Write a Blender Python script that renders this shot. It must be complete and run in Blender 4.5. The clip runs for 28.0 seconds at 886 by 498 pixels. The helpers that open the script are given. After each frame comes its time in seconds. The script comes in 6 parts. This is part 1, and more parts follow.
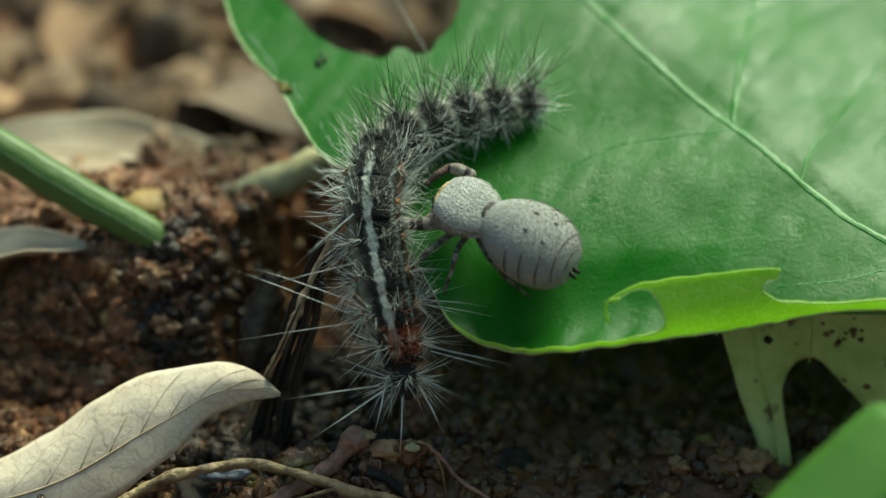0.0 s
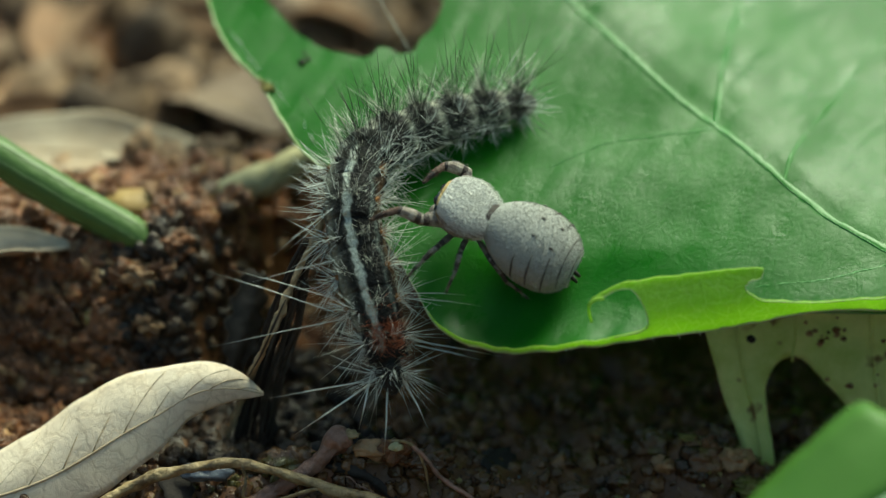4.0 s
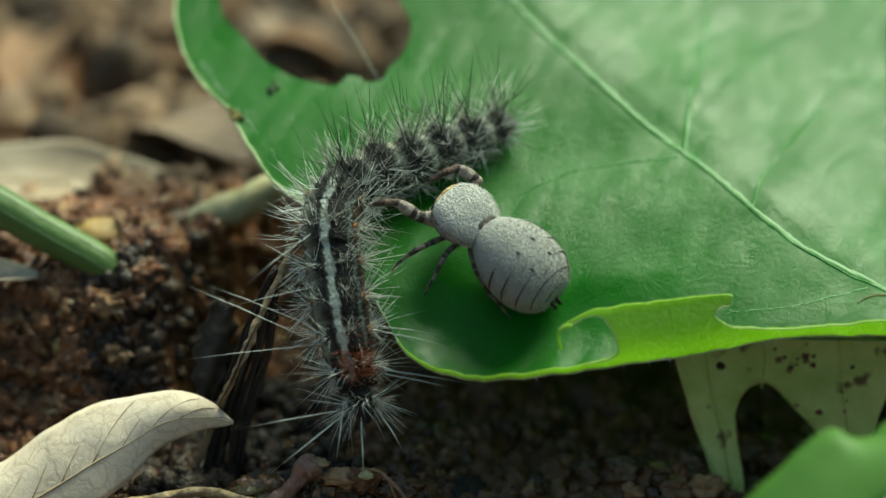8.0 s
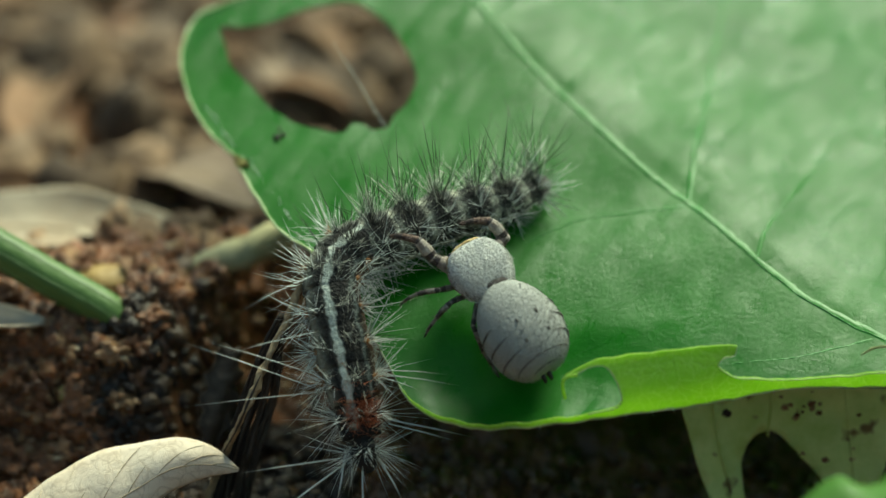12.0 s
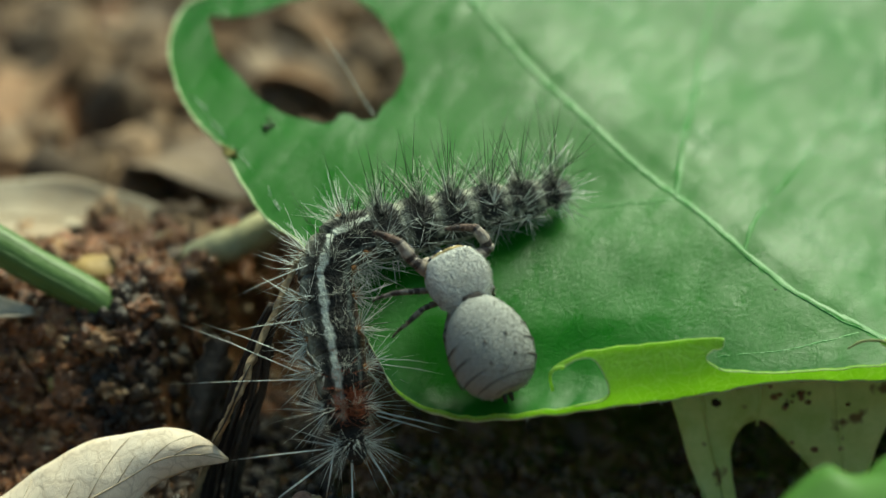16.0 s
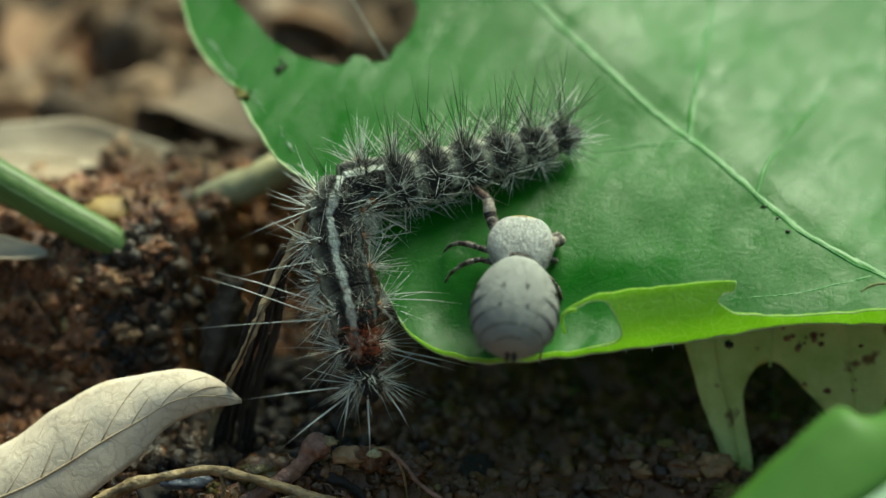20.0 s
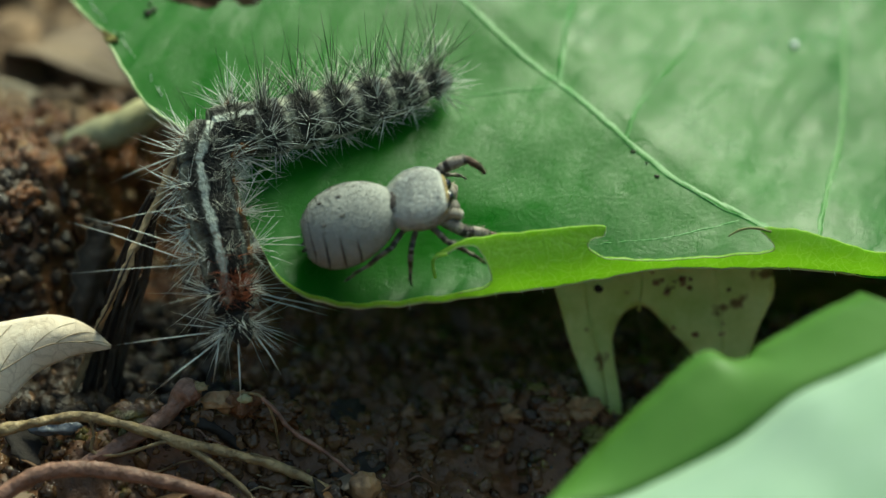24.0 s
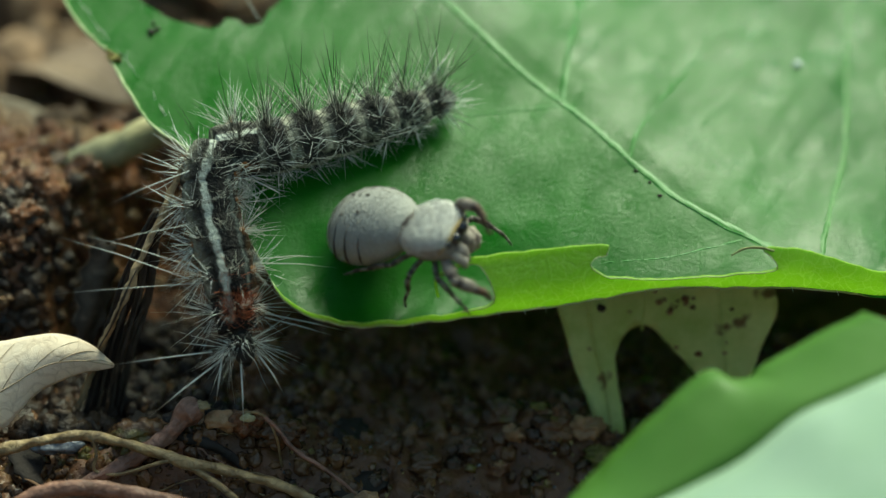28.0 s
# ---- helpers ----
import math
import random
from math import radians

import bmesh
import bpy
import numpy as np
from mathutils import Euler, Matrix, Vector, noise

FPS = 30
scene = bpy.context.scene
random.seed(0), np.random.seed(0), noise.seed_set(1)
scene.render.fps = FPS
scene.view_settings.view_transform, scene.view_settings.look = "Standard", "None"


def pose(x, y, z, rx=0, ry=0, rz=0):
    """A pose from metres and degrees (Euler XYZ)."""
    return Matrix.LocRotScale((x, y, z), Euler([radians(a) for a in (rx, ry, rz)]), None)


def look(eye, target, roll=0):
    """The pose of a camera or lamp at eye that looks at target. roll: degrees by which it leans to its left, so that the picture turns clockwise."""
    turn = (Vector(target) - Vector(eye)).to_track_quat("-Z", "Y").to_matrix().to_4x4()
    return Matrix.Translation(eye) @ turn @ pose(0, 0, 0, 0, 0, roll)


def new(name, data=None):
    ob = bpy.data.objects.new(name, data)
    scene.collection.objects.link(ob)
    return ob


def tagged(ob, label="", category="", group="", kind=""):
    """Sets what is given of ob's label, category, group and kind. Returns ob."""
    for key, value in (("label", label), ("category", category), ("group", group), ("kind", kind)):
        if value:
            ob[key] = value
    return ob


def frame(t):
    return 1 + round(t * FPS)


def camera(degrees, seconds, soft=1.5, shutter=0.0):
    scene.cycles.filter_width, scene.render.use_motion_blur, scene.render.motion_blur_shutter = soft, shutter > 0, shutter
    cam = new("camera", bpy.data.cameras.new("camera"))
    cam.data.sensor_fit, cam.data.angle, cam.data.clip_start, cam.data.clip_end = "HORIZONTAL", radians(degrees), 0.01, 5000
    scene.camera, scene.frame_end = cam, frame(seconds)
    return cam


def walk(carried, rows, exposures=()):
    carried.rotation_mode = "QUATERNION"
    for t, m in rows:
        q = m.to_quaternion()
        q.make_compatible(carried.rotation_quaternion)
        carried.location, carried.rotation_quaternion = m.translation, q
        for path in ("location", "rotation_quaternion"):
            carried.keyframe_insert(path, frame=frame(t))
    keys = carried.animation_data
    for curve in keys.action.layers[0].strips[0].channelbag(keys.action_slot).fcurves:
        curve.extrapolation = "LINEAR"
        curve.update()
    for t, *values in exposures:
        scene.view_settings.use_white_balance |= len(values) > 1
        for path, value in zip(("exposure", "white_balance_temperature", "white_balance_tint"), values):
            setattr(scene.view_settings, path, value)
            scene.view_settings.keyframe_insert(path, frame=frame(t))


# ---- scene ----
from mathutils.geometry import delaunay_2d_cdt

MM = 0.001          # all shapes below are drawn in millimetres

# ---- camera and its walk ----
cam = camera(20, 28.0, soft=1.3, shutter=0.4)
cam.data.dof.use_dof = True
cam.data.dof.focus_distance = 0.1358
cam.data.dof.aperture_fstop = 18.0
EYE = (0.0, -0.12033, 0.08147)
# seconds, then the turn in degrees
VIEWS = [
    (0.0, 58.805, 0.310, 0.859),
    (0.5, 59.079, 0.266, 0.783),
    (1.0, 58.931, 0.473, 0.650),
    (1.5, 58.337, 0.530, 0.882),
    (2.0, 58.161, 0.600, 0.902),
    (2.5, 58.182, 0.515, 0.832),
    (3.0, 58.316, 0.367, 0.695),
    (3.5, 58.540, 0.218, 0.606),
    (5.5, 59.324, -0.055, 0.228),
    (6.0, 59.344, -0.127, 0.002),
    (6.5, 59.272, -0.105, -0.367),
    (7.0, 59.089, -0.053, -0.432),
    (7.5, 59.133, -0.071, -0.240),
    (8.0, 59.425, -0.059, -0.175),
    (8.5, 59.763, -0.127, -0.266),
    (9.0, 60.007, -0.119, -0.339),
    (9.5, 60.050, -0.078, -0.354),
    (10.0, 59.978, 0.074, -0.175),
    (10.5, 60.001, 0.170, 0.062),
    (11.0, 60.101, 0.174, 0.169),
    (11.5, 60.313, 0.078, 0.143),
    (12.0, 60.498, -0.045, -0.029),
    (12.5, 60.518, 0.133, -0.377),
    (14.5, 60.146, -0.118, -0.374),
    (15.0, 60.467, -0.150, -0.286),
    (15.5, 60.515, -0.182, -0.264),
    (16.0, 60.270, -0.122, -0.264),
    (16.5, 60.080, -0.040, -0.144),
    (17.0, 60.000, -0.000, 0.000),
    (17.5, 59.915, -0.012, 0.080),
    (18.0, 59.946, 0.059, 0.123),
    (18.5, 59.931, 0.154, 0.230),
    (19.0, 59.649, 0.192, 0.294),
    (19.5, 59.330, 0.207, 0.198),
    (20.0, 58.938, 0.033, -0.011),
    (20.5, 58.717, -0.093, -0.238),
    (21.0, 58.483, -0.367, -0.629),
    (21.5, 58.255, -0.909, -1.400),
    (22.0, 58.017, -1.295, -1.981),
    (22.5, 57.747, -1.500, -2.620),
    (24.5, 57.712, -1.461, -2.541),
    (25.0, 57.714, -1.520, -2.700),
    (25.5, 57.558, -1.499, -2.711),
    (26.0, 57.606, -1.485, -2.658),
    (26.5, 57.769, -1.433, -2.559),
    (27.0, 57.944, -1.436, -2.538),
    (27.5, 58.052, -1.451, -2.517),
    (28.0, 58.147, -1.466, -2.475),
]
walk(cam, [(t, pose(*EYE, a, b, c)) for t, a, b, c in VIEWS],
     exposures=[(0.0, 0.79, 7500, -16), (28.0, 0.79, 7500, -16)])

# ---- sky and sun ----
world = bpy.data.worlds.new("sky")
scene.world = world
world.use_nodes = True
wn = world.node_tree
sky = wn.nodes.new("ShaderNodeTexSky")
sky.sky_type = 'NISHITA'
sky.sun_disc = False
sky.sun_elevation = radians(53)
sky.sun_rotation = radians(31)
wn.nodes["Background"].inputs["Strength"].default_value = 0.114
wn.links.new(sky.outputs["Color"], wn.nodes["Background"].inputs["Color"])
sun = new("sun", bpy.data.lights.new("sun", 'SUN'))
sun.data.energy = 3.6
sun.data.angle = radians(36)
sun.data.color = (1.0, 0.985, 0.95)
sun.matrix_world = look((0.3100, 0.5158, 0.7986), (0, 0, 0))

# ---- materials ----
def mat(name, base, rough=0.6, spec=0.5, two=None, scale=800.0, amount=0.5, bump=0.0, bump_scale=2500.0,
        spots=None, spot_scale=600.0, spot_cut=0.62, translucent=0.0, metal=0.0, sheen=0.0, random_tint=0.0, coat=0.0):
    """A surface with two scales of variation, relief and, where it fits, stains and light passing through."""
    m = bpy.data.materials.new(name)
    m.use_nodes = True
    n, l = m.node_tree.nodes, m.node_tree.links
    b = n["Principled BSDF"]
    out = n["Material Output"]
    b.inputs["Roughness"].default_value = rough
    b.inputs["Specular IOR Level"].default_value = spec
    b.inputs["Metallic"].default_value = metal
    b.inputs["Sheen Weight"].default_value = sheen
    b.inputs["Coat Weight"].default_value = coat
    tc = n.new("ShaderNodeTexCoord")
    big = n.new("ShaderNodeTexNoise")
    big.inputs["Scale"].default_value = scale
    big.inputs["Detail"].default_value = 6
    big.inputs["Roughness"].default_value = 0.65
    l.new(tc.outputs["Object"], big.inputs["Vector"])
    ramp = n.new("ShaderNodeMapRange")
    ramp.inputs["From Min"].default_value = 0.32
    ramp.inputs["From Max"].default_value = 0.68
    l.new(big.outputs["Fac"], ramp.inputs["Value"])
    mul = n.new("ShaderNodeMath")
    mul.operation = 'MULTIPLY'
    mul.inputs[1].default_value = amount
    l.new(ramp.outputs["Result"], mul.inputs[0])
    mix = n.new("ShaderNodeMix")
    mix.data_type = 'RGBA'
    two = two or tuple(c * 0.55 for c in base)
    mix.inputs["A"].default_value = (*base, 1)
    mix.inputs["B"].default_value = (*two, 1)
    l.new(mul.outputs[0], mix.inputs["Factor"])
    col = mix.outputs["Result"]
    if spots:
        sn = n.new("ShaderNodeTexNoise")
        sn.inputs["Scale"].default_value = spot_scale
        sn.inputs["Detail"].default_value = 3
        l.new(tc.outputs["Object"], sn.inputs["Vector"])
        sr = n.new("ShaderNodeMapRange")
        sr.inputs["From Min"].default_value = spot_cut
        sr.inputs["From Max"].default_value = spot_cut + 0.05
        l.new(sn.outputs["Fac"], sr.inputs["Value"])
        sm = n.new("ShaderNodeMix")
        sm.data_type = 'RGBA'
        sm.inputs["B"].default_value = (*spots, 1)
        l.new(sr.outputs["Result"], sm.inputs["Factor"])
        l.new(col, sm.inputs["A"])
        col = sm.outputs["Result"]
    if random_tint:
        geo = n.new("ShaderNodeNewGeometry")
        hs = n.new("ShaderNodeHueSaturation")
        vr = n.new("ShaderNodeMapRange")
        vr.inputs["To Min"].default_value = 1 - random_tint
        vr.inputs["To Max"].default_value = 1 + random_tint
        l.new(geo.outputs["Random Per Island"], vr.inputs["Value"])
        l.new(vr.outputs["Result"], hs.inputs["Value"])
        l.new(col, hs.inputs["Color"])
        col = hs.outputs["Color"]
    l.new(col, b.inputs["Base Color"])
    if bump:
        bn = n.new("ShaderNodeTexNoise")
        bn.inputs["Scale"].default_value = bump_scale
        bn.inputs["Detail"].default_value = 5
        l.new(tc.outputs["Object"], bn.inputs["Vector"])
        bp = n.new("ShaderNodeBump")
        bp.inputs["Strength"].default_value = bump
        bp.inputs["Distance"].default_value = 0.0003
        l.new(bn.outputs["Fac"], bp.inputs["Height"])
        l.new(bp.outputs["Normal"], b.inputs["Normal"])
    if translucent:
        tr = n.new("ShaderNodeBsdfTranslucent")
        l.new(col, tr.inputs["Color"])
        ms = n.new("ShaderNodeMixShader")
        ms.inputs["Fac"].default_value = translucent
        l.new(b.outputs[0], ms.inputs[1])
        l.new(tr.outputs[0], ms.inputs[2])
        l.new(ms.outputs[0], out.inputs["Surface"])
    return m


def leaf_mat(name, base, two, vein, cell, rough, spec, translucent, vein_amount, relief):
    """A leaf's skin: blotches, a net of fine veins at the leaf's own size, puckered relief."""
    m = mat(name, base, rough, spec, two, 110.0, 0.85, translucent=translucent)
    n, l = m.node_tree.nodes, m.node_tree.links
    b = n["Principled BSDF"]
    col = b.inputs["Base Color"].links[0].from_socket
    tc = next(x for x in n if x.type == 'TEX_COORD')
    warp = n.new("ShaderNodeTexNoise")
    warp.inputs["Scale"].default_value = 700
    l.new(tc.outputs["Object"], warp.inputs["Vector"])
    add = n.new("ShaderNodeVectorMath")
    add.operation = 'MULTIPLY_ADD'
    add.inputs[1].default_value = (0.0014, 0.0014, 0.0014)
    l.new(warp.outputs["Color"], add.inputs[0])
    l.new(tc.outputs["Object"], add.inputs[2])
    heights = []
    for k, (sc, w) in enumerate(((cell, 0.05), (cell * 2.6, 0.07))):
        vo = n.new("ShaderNodeTexVoronoi")
        vo.feature = 'DISTANCE_TO_EDGE'
        vo.inputs["Scale"].default_value = sc
        l.new(add.outputs[0], vo.inputs["Vector"])
        r = n.new("ShaderNodeMapRange")
        r.inputs["From Min"].default_value = 0.0
        r.inputs["From Max"].default_value = w
        r.inputs["To Min"].default_value = 1.0
        r.inputs["To Max"].default_value = 0.0
        l.new(vo.outputs["Distance"], r.inputs["Value"])
        f = n.new("ShaderNodeMath")
        f.operation = 'MULTIPLY'
        f.inputs[1].default_value = vein_amount * (1.0, 0.55)[k]
        l.new(r.outputs["Result"], f.inputs[0])
        mx = n.new("ShaderNodeMix")
        mx.data_type = 'RGBA'
        mx.inputs["B"].default_value = (*vein, 1)
        l.new(f.outputs[0], mx.inputs["Factor"])
        l.new(col, mx.inputs["A"])
        col = mx.outputs["Result"]
        heights.append(r.outputs["Result"])
    l.new(col, b.inputs["Base Color"])
    for x in n:
        if x.type == 'BSDF_TRANSLUCENT':
            l.new(col, x.inputs["Color"])
    # wrinkles drawn out along the side veins, then a fine leathery grain
    turn = n.new("ShaderNodeMapping")
    turn.vector_type = 'TEXTURE'
    turn.inputs["Rotation"].default_value = (0, 0, radians(60))
    turn.inputs["Scale"].default_value = (3.2, 1.0, 1.0)
    l.new(add.outputs[0], turn.inputs["Vector"])
    fine = n.new("ShaderNodeTexNoise")
    fine.inputs["Scale"].default_value = 420
    fine.inputs["Detail"].default_value = 8
    fine.inputs["Roughness"].default_value = 0.62
    l.new(turn.outputs[0], fine.inputs["Vector"])
    grain = n.new("ShaderNodeTexNoise")
    grain.inputs["Scale"].default_value = 2600
    grain.inputs["Detail"].default_value = 4
    l.new(add.outputs[0], grain.inputs["Vector"])
    both = n.new("ShaderNodeMath")
    both.operation = 'MULTIPLY_ADD'
    both.inputs[1].default_value = 0.22
    l.new(grain.outputs["Fac"], both.inputs[0])
    l.new(fine.outputs["Fac"], both.inputs[2])
    gloss = n.new("ShaderNodeMapRange")
    gloss.inputs["From Min"].default_value = 0.35
    gloss.inputs["From Max"].default_value = 0.65
    gloss.inputs["To Min"].default_value = rough - 0.12
    gloss.inputs["To Max"].default_value = rough + 0.14
    l.new(fine.outputs["Fac"], gloss.inputs["Value"])
    l.new(gloss.outputs["Result"], b.inputs["Roughness"])
    s1 = n.new("ShaderNodeMath")
    s1.operation = 'MULTIPLY_ADD'
    s1.inputs[1].default_value = -0.03
    l.new(heights[0], s1.inputs[0])
    l.new(both.outputs[0], s1.inputs[2])
    s2 = n.new("ShaderNodeMath")
    s2.operation = 'MULTIPLY_ADD'
    s2.inputs[1].default_value = -0.025
    l.new(heights[1], s2.inputs[0])
    l.new(s1.outputs[0], s2.inputs[2])
    bp = n.new("ShaderNodeBump")
    bp.inputs["Strength"].default_value = relief
    bp.inputs["Distance"].default_value = 0.0004
    l.new(s2.outputs[0], bp.inputs["Height"])
    l.new(bp.outputs["Normal"], b.inputs["Normal"])
    return m


LEAF_TOP = leaf_mat("leaf_upper_side", (0.021, 0.165, 0.009), (0.011, 0.100, 0.005), (0.014, 0.125, 0.007), 1700, 0.34, 0.225, 0.30, 0.14, 0.26)
LEAF_UNDER = leaf_mat("leaf_under_side", (0.50, 0.75, 0.15), (0.35, 0.58, 0.08), (0.80, 0.92, 0.48), 1150, 0.55, 0.3, 0.70, 0.3, 1.1)
LEAF_RIB = mat("leaf_rib", (0.030, 0.175, 0.016), 0.38, 0.28, (0.016, 0.125, 0.009), 700, 0.8, 0.25, 1500)
LEAF_VEIN = mat("leaf_vein", (0.075, 0.21, 0.045), 0.42, 0.36, (0.04, 0.17, 0.025), 900, 0.8, 0.5)
LEAF_RIM = mat("leaf_rim", (0.52, 0.58, 0.34), 0.6, 0.3, (0.16, 0.30, 0.07), 500, 0.8, 0.3)
DRY_TIP = mat("dried_leaf_tip", (0.24, 0.30, 0.11), 0.7, 0.25, (0.12, 0.11, 0.04), 700, 0.8, 0.4)
RIM_BROWN = mat("leaf_scar", (0.22, 0.20, 0.06), 0.8, 0.2, (0.05, 0.03, 0.015), 900, 0.8, 0.4)
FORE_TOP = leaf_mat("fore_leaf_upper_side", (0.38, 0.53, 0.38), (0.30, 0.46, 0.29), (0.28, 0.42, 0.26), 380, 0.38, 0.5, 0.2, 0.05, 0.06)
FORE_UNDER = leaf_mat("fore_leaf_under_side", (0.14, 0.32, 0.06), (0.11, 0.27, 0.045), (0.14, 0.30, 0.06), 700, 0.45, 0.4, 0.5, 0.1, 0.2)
PALE_LEAF = mat("pale_leaf", (0.90, 0.94, 0.44), 0.6, 0.3, (0.46, 0.60, 0.12), 170, 1.0, 0.5, 1500, (0.24, 0.17, 0.07), 420, 0.57, 0.35)
SOIL = mat("soil", (0.20, 0.088, 0.037), 0.40, 0.45, (0.06, 0.028, 0.013), 420, 0.9, 1.0, 1500, (0.19, 0.075, 0.03), 330, 0.60)
CRUMB = mat("soil_crumbs", (0.31, 0.125, 0.048), 0.3, 0.5, (0.07, 0.033, 0.016), 1300, 1.0, 1.0, 4200, (0.42, 0.24, 0.11), 800, 0.6, random_tint=0.35)
TAN_CRUMB = mat("tan_crumbs", (0.38, 0.22, 0.10), 0.32, 0.5, (0.20, 0.09, 0.04), 1300, 1.0, 1.0, 4200, (0.60, 0.46, 0.28), 900, 0.6, random_tint=0.3)
GRIT = mat("wet_grit", (0.185, 0.09, 0.036), 0.20, 0.6, (0.030, 0.015, 0.007), 600, 0.8, 0.8, 3000, (0.16, 0.13, 0.04), 260, 0.6, random_tint=0.7)
DRY_LEAF = leaf_mat("dry_leaf", (0.88, 0.76, 0.59), (0.70, 0.55, 0.39), (0.40, 0.28, 0.16), 560, 0.55, 0.35, 0.15, 0.32, 0.40)
DRY_VEIN = mat("dry_leaf_vein", (0.48, 0.38, 0.25), 0.65, 0.3, (0.33, 0.24, 0.14), 500, 0.7, 0.3, 2500)
LITTER_A = mat("litter_tan", (0.48, 0.41, 0.30), 0.75, 0.3, (0.27, 0.19, 0.12), 140, 0.8, 0.4, 900)
LITTER_B = mat("litter_brown", (0.28, 0.155, 0.08), 0.75, 0.3, (0.07, 0.043, 0.026), 140, 0.8, 0.4, 900)
LITTER_C = mat("litter_grey", (0.28, 0.205, 0.14), 0.75, 0.3, (0.10, 0.07, 0.05), 140, 0.8, 0.4, 900)
# two greens for the added ring out of view that dims the horizon
UNSEEN_RING = mat("undergrowth", (0.045, 0.065, 0.025), 0.8, 0.2, (0.02, 0.022, 0.012), 14, 0.9, 0.6, 60)
UNSEEN_RING_LEAF = mat("unseen_ring_leaf", (0.05, 0.10, 0.025), 0.5, 0.35, (0.03, 0.055, 0.015), 40, 0.9, 0.3, 300, translucent=0.3, random_tint=0.5)
STEM_GREEN = mat("stem_green", (0.085, 0.16, 0.035), 0.5, 0.4, (0.05, 0.10, 0.02), 300, 0.7, 0.25, 2000)
STEM_PALE = mat("stem_ridge_green", (0.12, 0.21, 0.055), 0.5, 0.4, (0.07, 0.13, 0.03), 300, 0.7, 0.25, 2000)
TWIG_TAN = mat("twig_tan", (0.44, 0.33, 0.19), 0.7, 0.3, (0.10, 0.065, 0.035), 700, 0.9, 0.6, 2500)
BARK_DARK = mat("bark_dark", (0.035, 0.026, 0.02), 0.75, 0.35, (0.012, 0.009, 0.007), 500, 0.8, 0.7, 1600)
ROOT_TAN = mat("root_tan", (0.43, 0.31, 0.15), 0.45, 0.45, (0.09, 0.055, 0.024), 1000, 1.0, 0.9, 2000)
ROOT_PINK = mat("root_pink", (0.36, 0.19, 0.13), 0.4, 0.4, (0.09, 0.045, 0.03), 1100, 0.9, 1.0, 1800)
PALE_STICK = mat("pale_stick", (0.54, 0.50, 0.29), 0.7, 0.3, (0.20, 0.17, 0.08), 300, 0.8, 0.4, 1500)
SEED_YELLOW = mat("seed_yellow", (0.42, 0.28, 0.09), 0.55, 0.4, (0.26, 0.15, 0.05), 400, 0.7, 0.3, 1500)
CAT_BLACK = mat("caterpillar_black", (0.014, 0.014, 0.012), 0.5, 0.25, (0.024, 0.023, 0.019), 900, 0.6, 0.6, 5000)
CAT_GREY = mat("caterpillar_grey", (0.22, 0.205, 0.165), 0.7, 0.3, (0.03, 0.028, 0.026), 1000, 0.8, 0.6, 5000, (0.34, 0.16, 0.05), 700, 0.66)
CAT_TAN = mat("caterpillar_wart", (0.32, 0.15, 0.05), 0.65, 0.3, (0.14, 0.06, 0.02), 1500, 0.7, 0.5, 5000)
HAIR_WHITE = mat("hair_white", (0.74, 0.79, 0.71), 0.4, 0.5, (0.50, 0.54, 0.47), 500, 0.6, random_tint=0.25)
HAIR_DARK = mat("hair_dark", (0.016, 0.018, 0.013), 0.45, 0.4, (0.035, 0.032, 0.025), 500, 0.6)
SPIDER_GREY = mat("spider_hair_coat", (0.325, 0.33, 0.295), 0.9, 0.15, (0.25, 0.25, 0.225), 900, 0.8, 0.4, 8000, (0.20, 0.18, 0.16), 9000, 0.66)
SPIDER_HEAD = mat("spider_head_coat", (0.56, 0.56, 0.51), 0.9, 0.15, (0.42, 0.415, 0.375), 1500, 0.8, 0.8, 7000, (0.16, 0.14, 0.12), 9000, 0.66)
# browner copy of the head coat, with the shade of its lower half painted in
SPIDER_HEAD_SHADED = mat("spider_head_shaded", (0.30, 0.27, 0.23), 0.9, 0.15, (0.19, 0.165, 0.14), 1500, 0.8, 0.8, 7000)
SPIDER_FUR = mat("spider_fur", (0.42, 0.425, 0.385), 0.8, 0.2, (0.33, 0.335, 0.30), 2500, 0.8, random_tint=0.12)
SPIDER_PALE = mat("spider_head_fur", (0.76, 0.76, 0.70), 0.8, 0.2, (0.60, 0.60, 0.54), 2500, 0.8, random_tint=0.15)
SPIDER_LINE = mat("spider_fold", (0.05, 0.04, 0.035), 0.8, 0.2, (0.10, 0.09, 0.08), 2000, 0.6)
SPIDER_BRISTLE = mat("spider_bristle", (0.15, 0.14, 0.12), 0.7, 0.2, (0.07, 0.06, 0.05), 2000, 0.7)
SPIDER_LEG = mat("spider_leg_brown", (0.40, 0.36, 0.30), 0.7, 0.25, (0.12, 0.085, 0.065), 2300, 0.9, 0.5, 6000)
LEAF_VEIN_DIM = mat("leaf_vein_faint", (0.045, 0.19, 0.028), 0.42, 0.3, (0.035, 0.17, 0.034), 500, 0.9, 0.5)
SPIDER_SHIN = mat("spider_hind_leg", (0.30, 0.275, 0.22), 0.6, 0.3, (0.07, 0.05, 0.04), 2300, 1.0, 0.5, 6000)
SPIDER_BROW = mat("spider_brow", (0.55, 0.42, 0.18), 0.7, 0.25, (0.18, 0.11, 0.05), 2500, 0.9, 0.5, 6000)
SPIDER_RED = mat("spider_leg_red", (0.20, 0.13, 0.095), 0.6, 0.3, (0.035, 0.016, 0.012), 2600, 1.0, 0.5, 6000)
